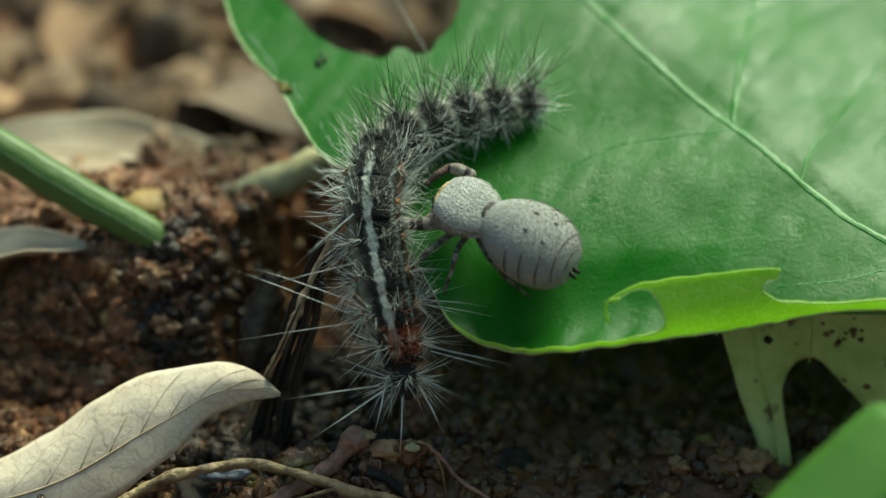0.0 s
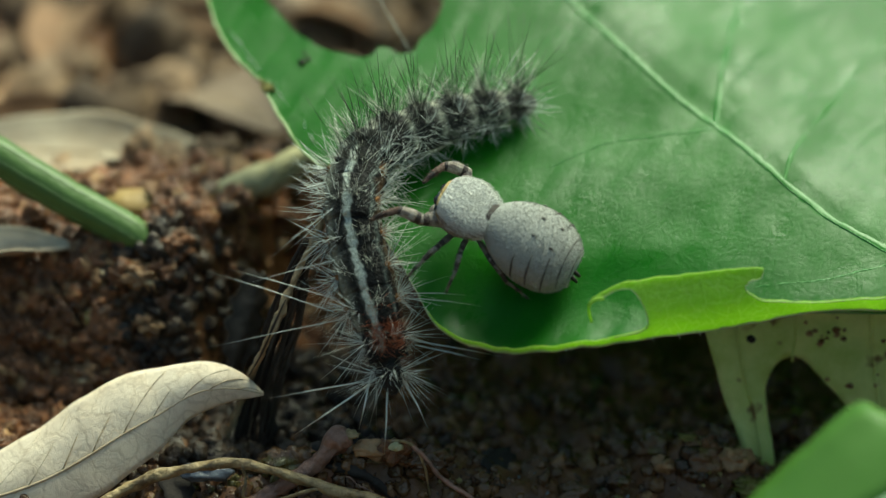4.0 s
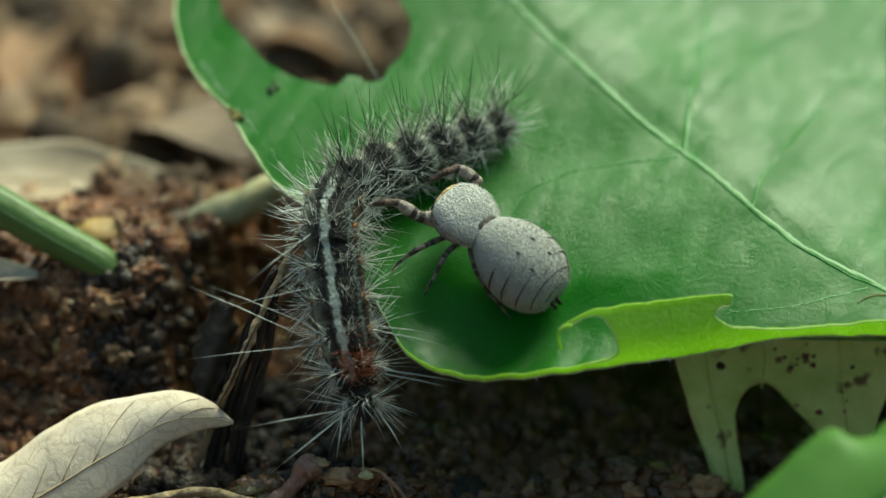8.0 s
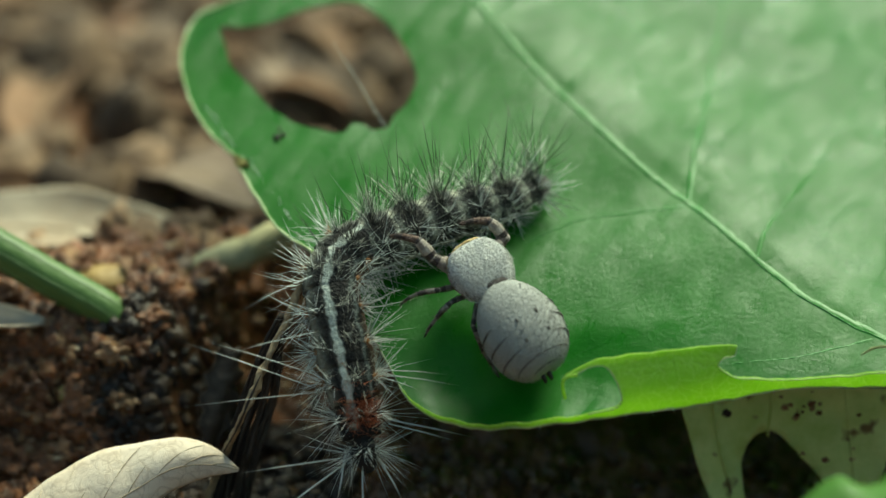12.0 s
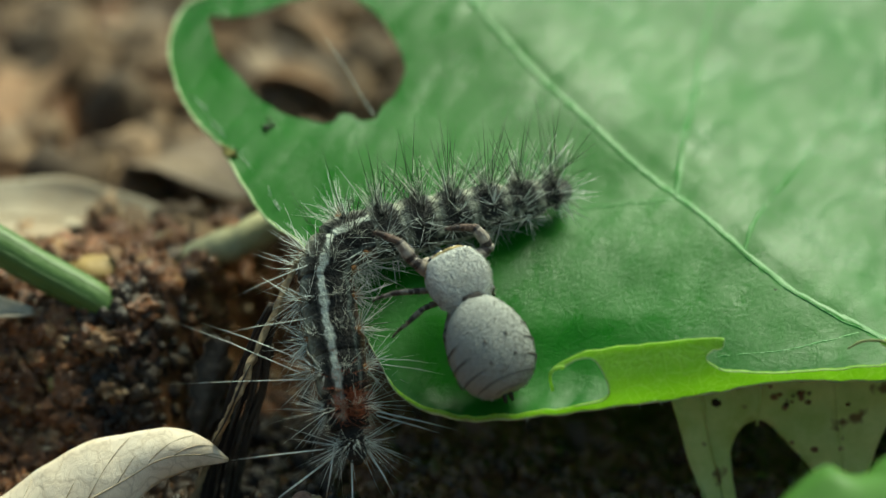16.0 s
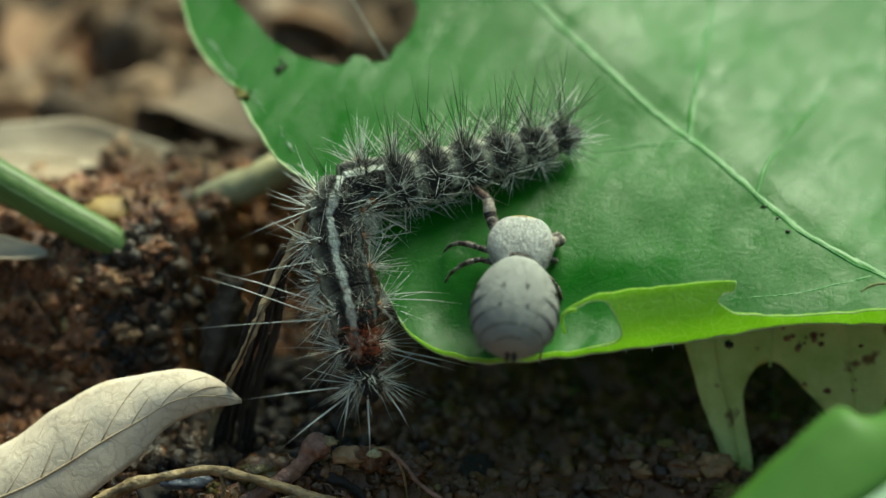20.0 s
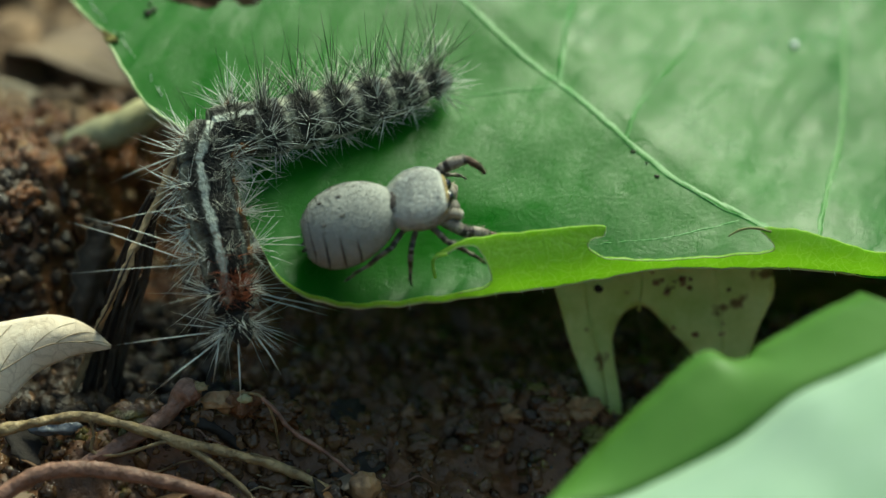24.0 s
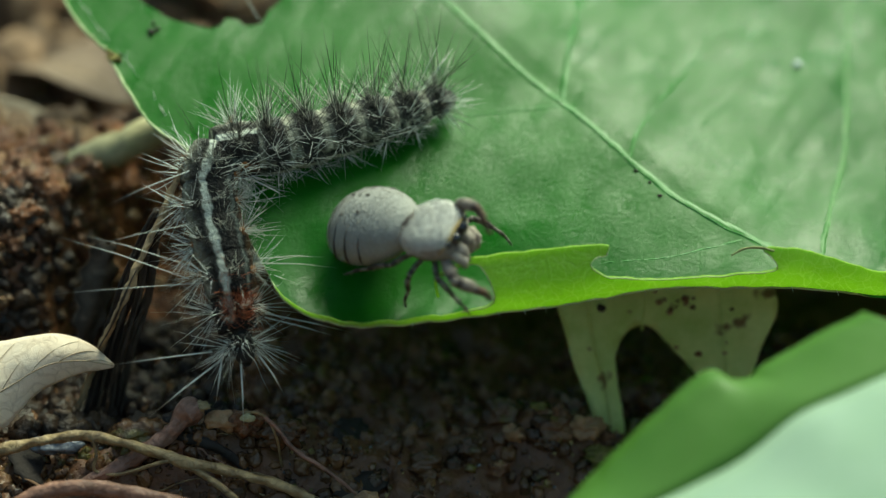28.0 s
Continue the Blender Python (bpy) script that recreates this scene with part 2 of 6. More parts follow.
SPIDER_BAND = mat("spider_leg_band", (0.022, 0.015, 0.012), 0.5, 0.4, (0.05, 0.035, 0.03), 1500, 0.7, 0.4, 6000)
SPIDER_FACE = mat("spider_face", (0.46, 0.42, 0.36), 0.75, 0.25, (0.20, 0.15, 0.10), 1600, 0.7, 0.5, 6000)
EYE_BLACK = mat("eye_black", (0.006, 0.006, 0.008), 0.08, 0.6, (0.012, 0.012, 0.014), 800, 0.5, coat=0.6)
# opaque white stands in for the drop's bright highlight
DROP_GLINT = mat("dew_glint_white", (0.9, 0.92, 0.9), 0.05, 0.8, (0.6, 0.65, 0.62), 800, 0.5)
STONE_BLUE = mat("wet_stone", (0.16, 0.18, 0.21), 0.25, 0.5, (0.06, 0.065, 0.075), 700, 0.8, 0.5, 2500)
AMBER = mat("amber_bit", (0.42, 0.25, 0.12), 0.4, 0.45, (0.16, 0.09, 0.05), 900, 0.8, 0.7, 2500)
BARK_FLAKE = mat("bark_flake", (0.075, 0.058, 0.042), 0.7, 0.3, (0.03, 0.022, 0.015), 600, 0.9, 0.8, 1800)
# damp soil, with the shade behind the twig also put into its colour
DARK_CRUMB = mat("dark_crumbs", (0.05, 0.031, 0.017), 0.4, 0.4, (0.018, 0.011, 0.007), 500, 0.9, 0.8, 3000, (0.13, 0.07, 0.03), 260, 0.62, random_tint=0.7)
GLINT = mat("water_drop", (0.10, 0.10, 0.10), 0.03, 1.0, (0.06, 0.06, 0.05), 800, 0.5, coat=1.0)
FLECK = mat("straw_fleck", (0.42, 0.34, 0.14), 0.35, 0.5, (0.20, 0.13, 0.05), 900, 0.9, 0.6, 2500, random_tint=0.5)
MOSS = mat("moss_bit", (0.20, 0.17, 0.04), 0.6, 0.4, (0.10, 0.09, 0.02), 700, 0.8, 0.5, 2500)


def caterpillar_mat(name, stops, band=None, wobble=0.045, ends=None):
    """Skin of the caterpillar: colours by the angle round the body (stops: turn 0..1, colour), with uneven borders;
    band: a black blotch on the middle of each ring's back."""
    m = mat(name, (0.2, 0.2, 0.2), 0.55, 0.15, None, 1500, 0.5, 0.8, 5000)
    n, l = m.node_tree.nodes, m.node_tree.links
    b = n["Principled BSDF"]
    grain = b.inputs["Base Color"].links[0].from_node.inputs["Factor"].links[0].from_socket
    tc = next(x for x in n if x.type == 'TEX_COORD')
    sep = n.new("ShaderNodeSeparateXYZ")
    l.new(tc.outputs["Object"], sep.inputs[0])
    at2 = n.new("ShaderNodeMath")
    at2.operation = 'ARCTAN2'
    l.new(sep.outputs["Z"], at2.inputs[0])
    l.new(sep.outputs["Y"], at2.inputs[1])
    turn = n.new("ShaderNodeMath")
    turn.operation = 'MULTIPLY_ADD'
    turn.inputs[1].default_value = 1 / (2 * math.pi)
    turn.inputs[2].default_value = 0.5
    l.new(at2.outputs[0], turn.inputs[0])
    ns = n.new("ShaderNodeTexNoise")
    ns.inputs["Scale"].default_value = 1800
    ns.inputs["Detail"].default_value = 3
    l.new(tc.outputs["Object"], ns.inputs["Vector"])
    wob = n.new("ShaderNodeMath")
    wob.operation = 'MULTIPLY_ADD'
    wob.inputs[1].default_value = wobble
    l.new(ns.outputs["Fac"], wob.inputs[0])
    l.new(turn.outputs[0], wob.inputs[2])
    off = n.new("ShaderNodeMath")
    off.operation = 'SUBTRACT'
    off.inputs[1].default_value = wobble / 2
    l.new(wob.outputs[0], off.inputs[0])
    ramp = n.new("ShaderNodeValToRGB")
    el = ramp.color_ramp.elements
    el[0].color = (*stops[0][1], 1)
    el[1].color = (*stops[-1][1], 1)
    for p, c in stops[1:-1]:
        el.new(p).color = (*c, 1)
    l.new(off.outputs[0], ramp.inputs["Fac"])
    col = ramp.outputs["Color"]
    if band:
        ab = n.new("ShaderNodeMath")
        ab.operation = 'ABSOLUTE'
        l.new(sep.outputs["X"], ab.inputs[0])
        near = n.new("ShaderNodeMapRange")
        near.inputs["From Min"].default_value = 0.00085
        near.inputs["From Max"].default_value = 0.00055
        l.new(ab.outputs[0], near.inputs["Value"])
        top = n.new("ShaderNodeMapRange")
        top.inputs["From Min"].default_value = 0.0003
        top.inputs["From Max"].default_value = 0.0008
        l.new(sep.outputs["Z"], top.inputs["Value"])
        mk = n.new("ShaderNodeMath")
        mk.operation = 'MULTIPLY'
        l.new(near.outputs["Result"], mk.inputs[0])
        l.new(top.outputs["Result"], mk.inputs[1])
        mb = n.new("ShaderNodeMix")
        mb.data_type = 'RGBA'
        mb.inputs["B"].default_value = (*band, 1)
        l.new(mk.outputs[0], mb.inputs["Factor"])
        l.new(col, mb.inputs["A"])
        col = mb.outputs["Result"]
    if ends:
        ab = n.new("ShaderNodeMath")
        ab.operation = 'ABSOLUTE'
        l.new(sep.outputs["X"], ab.inputs[0])
        wav = n.new("ShaderNodeMath")
        wav.operation = 'MULTIPLY_ADD'
        wav.inputs[1].default_value = 0.0012
        l.new(ns.outputs["Fac"], wav.inputs[0])
        l.new(ab.outputs[0], wav.inputs[2])
        rim = n.new("ShaderNodeMapRange")
        rim.inputs["From Min"].default_value = 0.0011
        rim.inputs["From Max"].default_value = 0.0014
        l.new(wav.outputs[0], rim.inputs["Value"])
        me = n.new("ShaderNodeMix")
        me.data_type = 'RGBA'
        me.inputs["B"].default_value = (*ends, 1)
        l.new(rim.outputs["Result"], me.inputs["Factor"])
        l.new(col, me.inputs["A"])
        col = me.outputs["Result"]
    dk = n.new("ShaderNodeMix")
    dk.data_type = 'RGBA'
    dk.blend_type = 'MULTIPLY'
    dk.inputs["B"].default_value = (0.45, 0.43, 0.40, 1)
    l.new(grain, dk.inputs["Factor"])
    l.new(col, dk.inputs["A"])
    l.new(dk.outputs["Result"], b.inputs["Base Color"])
    return m


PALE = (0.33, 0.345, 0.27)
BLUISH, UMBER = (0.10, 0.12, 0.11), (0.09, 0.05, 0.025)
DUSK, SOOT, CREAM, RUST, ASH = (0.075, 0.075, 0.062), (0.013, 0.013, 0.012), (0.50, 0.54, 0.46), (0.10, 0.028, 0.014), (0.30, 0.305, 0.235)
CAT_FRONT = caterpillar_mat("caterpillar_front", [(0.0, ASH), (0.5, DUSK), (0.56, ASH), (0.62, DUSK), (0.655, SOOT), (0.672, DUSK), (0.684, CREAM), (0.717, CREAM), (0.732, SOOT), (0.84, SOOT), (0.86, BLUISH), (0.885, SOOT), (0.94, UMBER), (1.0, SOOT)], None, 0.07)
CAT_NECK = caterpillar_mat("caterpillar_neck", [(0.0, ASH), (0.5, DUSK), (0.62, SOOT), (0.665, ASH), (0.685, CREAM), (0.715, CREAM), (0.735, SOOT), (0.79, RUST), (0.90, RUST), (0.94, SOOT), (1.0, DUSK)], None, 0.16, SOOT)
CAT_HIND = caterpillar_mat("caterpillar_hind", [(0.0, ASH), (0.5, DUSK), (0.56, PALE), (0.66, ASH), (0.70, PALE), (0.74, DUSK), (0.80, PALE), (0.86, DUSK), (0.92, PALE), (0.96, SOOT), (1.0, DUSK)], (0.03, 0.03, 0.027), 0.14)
HAIR_OCHRE = mat("hair_ochre", (0.40, 0.20, 0.08), 0.5, 0.4, (0.20, 0.08, 0.03), 700, 0.7, random_tint=0.4)
HAIR_RUST = mat("hair_rust", (0.34, 0.10, 0.04), 0.5, 0.4, (0.22, 0.05, 0.02), 700, 0.7, random_tint=0.4)
HAIR_GREY = mat("hair_grey", (0.62, 0.64, 0.54), 0.5, 0.3, (0.24, 0.24, 0.19), 700, 0.7, random_tint=0.4)
CLOD = mat("litter_clods", (0.21, 0.135, 0.08), 0.8, 0.3, (0.06, 0.042, 0.028), 200, 0.9, 0.8, 900, (0.30, 0.19, 0.11), 120, 0.58, random_tint=0.6)


# ---- building helpers ----
def thing(name, label, category, at=(0, 0, 0), group="", kind=""):
    """A thing made of parts: an empty at its base, in millimetres."""
    e = new(name)
    e.empty_display_size = 0.001
    e.location = Vector(at) * MM
    return tagged(e, label, category, group, kind)


def part(name, bm, materials, parent=None, label="", smooth=True):
    """Links a shape drawn in millimetres as one mesh, under a thing or a part."""
    me = bpy.data.meshes.new(name)
    bmesh.ops.scale(bm, vec=(MM, MM, MM), verts=bm.verts)
    bmesh.ops.recalc_face_normals(bm, faces=bm.faces)
    for f in bm.faces:
        f.smooth = smooth
    bm.to_mesh(me)
    bm.free()
    for m in (materials if isinstance(materials, (list, tuple)) else [materials]):
        me.materials.append(m)
    ob = new(name, me)
    ob.parent = parent
    if label:
        ob["label"] = label
    return ob


def spline(pts, n):
    """n + 1 points on a smooth curve through pts."""
    P = [Vector(p) for p in pts]
    P = [P[0] * 2 - P[1]] + P + [P[-1] * 2 - P[-2]]
    out = []
    m = len(P) - 3
    for i in range(n + 1):
        s = i / n * m
        k = min(int(s), m - 1)
        u = s - k
        a, b, c, d = P[k:k + 4]
        out.append(0.5 * ((2 * b) + (c - a) * u + (2 * a - 5 * b + 4 * c - d) * u * u + (3 * b - a - 3 * c + d) * u ** 3))
    return out


def even(pts, n):
    """n + 1 points at even steps along a polyline, by its length."""
    L = [0.0]
    for a, b in zip(pts, pts[1:]):
        L.append(L[-1] + (b - a).length)
    out, k = [], 0
    for i in range(n + 1):
        s = L[-1] * i / n
        while k < len(L) - 2 and L[k + 1] < s:
            k += 1
        u = (s - L[k]) / max(L[k + 1] - L[k], 1e-9)
        out.append(pts[k].lerp(pts[k + 1], u))
    return out


def tube(bm, pts, radii, sides=10, rough=0.0, flat=1.0, mats=None, seed=0.0):
    """A tapered, slightly uneven rod along pts; mats: a material number for each step."""
    pts = [Vector(p) for p in pts]
    n = len(pts)
    if not hasattr(radii, "__len__"):
        radii = [radii] * n
    up = Vector((0.13, 0.21, 0.97))
    rings = []
    side = None
    for i, p in enumerate(pts):
        d = (pts[min(i + 1, n - 1)] - pts[max(i - 1, 0)]).normalized()
        if side is None:
            side = d.cross(up if abs(d.dot(up)) < 0.95 else Vector((1, 0, 0))).normalized()
        side = (side - d * side.dot(d)).normalized()
        oth = d.cross(side)
        ring = []
        for k in range(sides):
            a = 2 * math.pi * k / sides
            r = radii[i]
            if rough:
                r *= 1 + rough * noise.noise(p * 1.7 + Vector((math.cos(a) * 1.3, math.sin(a) * 1.3, seed)))
            ring.append(bm.verts.new(p + side * math.cos(a) * r + oth * math.sin(a) * r * flat))
        rings.append(ring)
    for i in range(n - 1):
        for k in range(sides):
            f = bm.faces.new((rings[i][k], rings[i][(k + 1) % sides], rings[i + 1][(k + 1) % sides], rings[i + 1][k]))
            if mats:
                f.material_index = mats[i]
    a = bm.faces.new(rings[0])
    b = bm.faces.new(rings[-1])
    if mats:
        a.material_index, b.material_index = mats[0], mats[-1]
    return rings


def hair(bm, base, tip, r, sag=0.0):
    """A thin bristle with one bend, three-sided."""
    base, tip = Vector(base), Vector(tip)
    mid = base.lerp(tip, 0.55) + Vector((0, 0, sag))
    d = (tip - base).normalized()
    s = d.orthogonal().normalized()
    o = d.cross(s)
    ring = []
    for p, w in ((base, 1.0), (mid, 0.8)):
        ring.append([bm.verts.new(p + (s * math.cos(a) + o * math.sin(a)) * r * w) for a in (0, 2.094, 4.189)])
    t = bm.verts.new(tip)
    for k in range(3):
        j = (k + 1) % 3
        bm.faces.new((ring[0][k], ring[0][j], ring[1][j], ring[1][k]))
        bm.faces.new((ring[1][k], ring[1][j], t))


def ball(bm, c, r, seg=16, rings=10, rough=0.0, freq=1.0, squash=(1, 1, 1), seed=0.0):
    """A rounded body with uneven skin. Returns its corners."""
    c = Vector(c)
    made = bmesh.ops.create_uvsphere(bm, u_segments=seg, v_segments=rings, radius=1.0)["verts"]
    for v in made:
        d = v.co.copy()
        k = r * (1 + rough * noise.noise(d * freq + Vector((seed, seed * 0.7, -seed))))
        v.co = c + Vector((d.x * squash[0], d.y * squash[1], d.z * squash[2])) * k
    return made


def sheet(bm, outline, holes, height, step, thick, keep=None):
    """A thin plate over a plan outline, with holes through it, following height(x, y); it has two faces and an edge."""
    pts, edges = [], []
    for loop in [outline] + list(holes):
        s = len(pts)
        pts += [Vector((p[0], p[1])) for p in loop]
        edges += [(s + i, s + (i + 1) % len(loop)) for i in range(len(loop))]

    def inside(p, loop):
        c = False
        for (ax, ay), (bx, by) in zip([q[:2] for q in loop], [q[:2] for q in loop[1:] + loop[:1]]):
            if (ay > p[1]) != (by > p[1]) and p[0] < (bx - ax) * (p[1] - ay) / (by - ay) + ax:
                c = not c
        return c
    xs, ys = [p[0] for p in outline], [p[1] for p in outline]
    edge_pts = np.array([[p.x, p.y] for p in pts])
    y, row = min(ys), 0
    while y < max(ys):
        x = min(xs) + (row % 2) * step / 2
        while x < max(xs):
            if inside((x, y), outline) and not any(inside((x, y), h) for h in holes):
                if np.min(np.abs(edge_pts - (x, y)).sum(axis=1)) > step * 0.5:
                    pts.append(Vector((x, y)))
            x += step
        y += step * 0.866
        row += 1
    vs, _, fs, *_ = delaunay_2d_cdt(pts, edges, [], 0, 1e-5)
    tris = []
    for f in fs:
        c = sum((vs[i] for i in f), Vector((0, 0))) / len(f)
        if inside(c, outline) and not any(inside(c, h) for h in holes):
            tris.append(f)
    top = [bm.verts.new((v.x, v.y, height(v.x, v.y))) for v in vs]
    bot = [bm.verts.new((v.x, v.y, height(v.x, v.y) - thick)) for v in vs]
    count = {}
    for f in tris:
        bm.faces.new([top[i] for i in f])
        bm.faces.new([bot[i] for i in reversed(f)]).material_index = 1
        for a, b in zip(f, f[1:] + f[:1]):
            count.setdefault((min(a, b), max(a, b)), []).append((a, b))
    for e, u in count.items():
        if len(u) == 1:
            a, b = u[0]
            bm.faces.new((top[b], top[a], bot[a], bot[b])).material_index = 2
    bmesh.ops.delete(bm, geom=[v for v in bm.verts if not v.link_faces], context='VERTS')


def crisp(bm):
    """Sharp corners where a plate's faces meet its edge."""
    for e in bm.edges:
        if len(e.link_faces) == 2 and e.link_faces[0].material_index != e.link_faces[1].material_index:
            e.smooth = False


def loft(bm, curves, thick, mats=None):
    """A skin across curves with equal numbers of points, given thickness."""
    nr, nc = len(curves), len(curves[0])
    grid = [[Vector(p) for p in c] for c in curves]
    top, bot = [], []
    for i in range(nr):
        a, b = [], []
        for j in range(nc):
            du = grid[min(i + 1, nr - 1)][j] - grid[max(i - 1, 0)][j]
            dv = grid[i][min(j + 1, nc - 1)] - grid[i][max(j - 1, 0)]
            nn = du.cross(dv)
            nn = nn.normalized() if nn.length > 1e-9 else Vector((0, 0, 1))
            a.append(bm.verts.new(grid[i][j] + nn * thick / 2))
            b.append(bm.verts.new(grid[i][j] - nn * thick / 2))
        top.append(a)
        bot.append(b)
    for i in range(nr - 1):
        for j in range(nc - 1):
            bm.faces.new((top[i][j], top[i][j + 1], top[i + 1][j + 1], top[i + 1][j])).material_index = 0
            bm.faces.new((bot[i][j], bot[i + 1][j], bot[i + 1][j + 1], bot[i][j + 1])).material_index = 1 if mats else 0
    ring = [(0, j) for j in range(nc)] + [(i, nc - 1) for i in range(1, nr)] + [(nr - 1, j) for j in range(nc - 2, -1, -1)] + [(i, 0) for i in range(nr - 2, 0, -1)]
    for (a, b), (c, d) in zip(ring, ring[1:] + ring[:1]):
        bm.faces.new((top[a][b], bot[a][b], bot[c][d], top[c][d])).material_index = 2 if mats else 0


def smooth01(a, b, x):
    u = min(max((x - a) / (b - a), 0.0), 1.0)
    return u * u * (3 - 2 * u)


# ---- ground ----
def ground_z(x, y):
    """Height of the soil: a low floor in front, a crumbling bank, litter ground behind it."""
    low = -1.0 - 1.2 * smooth01(-2, 10, x) - 0.28 * max(0.0, -8 - y) * smooth01(60, 20, abs(x) + abs(y))
    wob = 1.3 * noise.noise(Vector((x * 0.14, 3.1, 0.4))) - 4.0 + 11.0 * smooth01(-15.5, -9.5, x)
    top = 6.6 + 0.8 * noise.noise(Vector((x * 0.1, y * 0.1, 7.0))) - 4.0 * smooth01(11, 24, y) + 1.2 * math.exp(-((y - 8) / 3) ** 2) * smooth01(0, -12, x)
    k = smooth01(0.5 + wob, 7.5 + wob, y)
    z = low * (1 - k) + top * k + 2.2 * math.exp(-((x + 17.0) / 2.6) ** 2 - ((y - 1.6) / 2.6) ** 2) + 2.1 * math.exp(-((x + 6.5) / 5.5) ** 2 - ((y + 9.3) / 1.7) ** 2) + 2.0 * math.exp(-((x - 12.0) / 3.4) ** 2 - ((y + 6.6) / 1.9) ** 2)
    near = smooth01(90, 50, abs(x) + abs(y))
    rough = smooth01(-7.5, -4.0, y) * smooth01(30, 20, y)
    z += near * rough * (0.75 * abs(noise.noise(Vector((x * 0.55, y * 0.55, 13.0)))) + 0.55 * abs(noise.noise(Vector((x * 1.25, y * 1.25, 17.0)))) - 0.35)
    z += near * (1.1 * noise.noise(Vector((x * 0.32, y * 0.32, 1.0))) + 0.55 * noise.noise(Vector((x * 0.8, y * 0.8, 5.0))) + 0.28 * noise.noise(Vector((x * 2.1, y * 2.1, 9.0))))
    return z * smooth01(200, 90, math.hypot(x, y))


def build_ground():
    def line(lo, hi, step, far):
        mid = list(np.arange(lo, hi + step / 2, step))
        out, d = [], step
        v = hi
        while v < far:
            d *= 1.5
            v += d
            out.append(v)
        inn, d, v = [], step, lo
        while v > -far:
            d *= 1.5
            v -= d
            inn.append(v)
        return inn[::-1] + mid + out
    xs, ys = line(-34, 30, 0.24, 300000), line(-20, 26, 0.24, 300000)
    bm = bmesh.new()
    rows = [[bm.verts.new((x, y, ground_z(x, y))) for x in xs] for y in ys]
    for a, b in zip(rows, rows[1:]):
        for i in range(len(xs) - 1):
            bm.faces.new((a[i], a[i + 1], b[i + 1], b[i]))
    tagged(part("ground", bm, SOIL), "dark reddish brown crumbly soil with a low bank", "ground", kind="structure")


build_ground()


def build_unseen_ring():
    """An added dark ring on all sides, past the view, that blocks low sky light."""
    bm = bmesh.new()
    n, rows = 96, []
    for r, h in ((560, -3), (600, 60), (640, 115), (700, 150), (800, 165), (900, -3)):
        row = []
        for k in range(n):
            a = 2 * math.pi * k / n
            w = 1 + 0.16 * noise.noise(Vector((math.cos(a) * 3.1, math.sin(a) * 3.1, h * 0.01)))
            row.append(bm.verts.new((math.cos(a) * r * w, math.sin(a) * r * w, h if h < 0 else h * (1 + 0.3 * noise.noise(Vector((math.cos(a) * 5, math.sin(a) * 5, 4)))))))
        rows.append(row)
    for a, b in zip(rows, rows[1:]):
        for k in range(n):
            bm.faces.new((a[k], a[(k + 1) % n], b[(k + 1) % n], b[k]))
    tagged(part("unseen_ring", bm, UNSEEN_RING), "added dark green ring past the view that blocks low sky light", "undergrowth", kind="structure")
    # many small leaves in loose clumps, added to roughen the unseen ring
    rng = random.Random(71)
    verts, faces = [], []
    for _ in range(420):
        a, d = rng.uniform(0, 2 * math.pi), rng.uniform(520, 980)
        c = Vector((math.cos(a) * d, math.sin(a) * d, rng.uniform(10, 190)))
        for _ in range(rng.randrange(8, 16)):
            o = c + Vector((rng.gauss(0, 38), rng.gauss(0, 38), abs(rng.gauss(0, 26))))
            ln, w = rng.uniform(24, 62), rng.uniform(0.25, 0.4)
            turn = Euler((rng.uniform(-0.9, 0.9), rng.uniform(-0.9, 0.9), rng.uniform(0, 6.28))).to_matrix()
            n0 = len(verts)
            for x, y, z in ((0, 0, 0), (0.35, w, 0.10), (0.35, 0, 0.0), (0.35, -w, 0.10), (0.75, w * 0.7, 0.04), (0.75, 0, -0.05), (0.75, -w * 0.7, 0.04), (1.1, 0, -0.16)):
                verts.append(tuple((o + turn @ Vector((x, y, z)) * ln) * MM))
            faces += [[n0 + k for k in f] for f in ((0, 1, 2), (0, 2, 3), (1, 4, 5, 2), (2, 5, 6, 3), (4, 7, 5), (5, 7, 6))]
    me = bpy.data.meshes.new("unseen_ring_leaves")
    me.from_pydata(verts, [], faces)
    me.materials.append(UNSEEN_RING_LEAF)
    tagged(new("unseen_ring_leaves", me), "added clumps of small dark green leaves on the unseen ring", "undergrowth", kind="stuff")


build_unseen_ring()


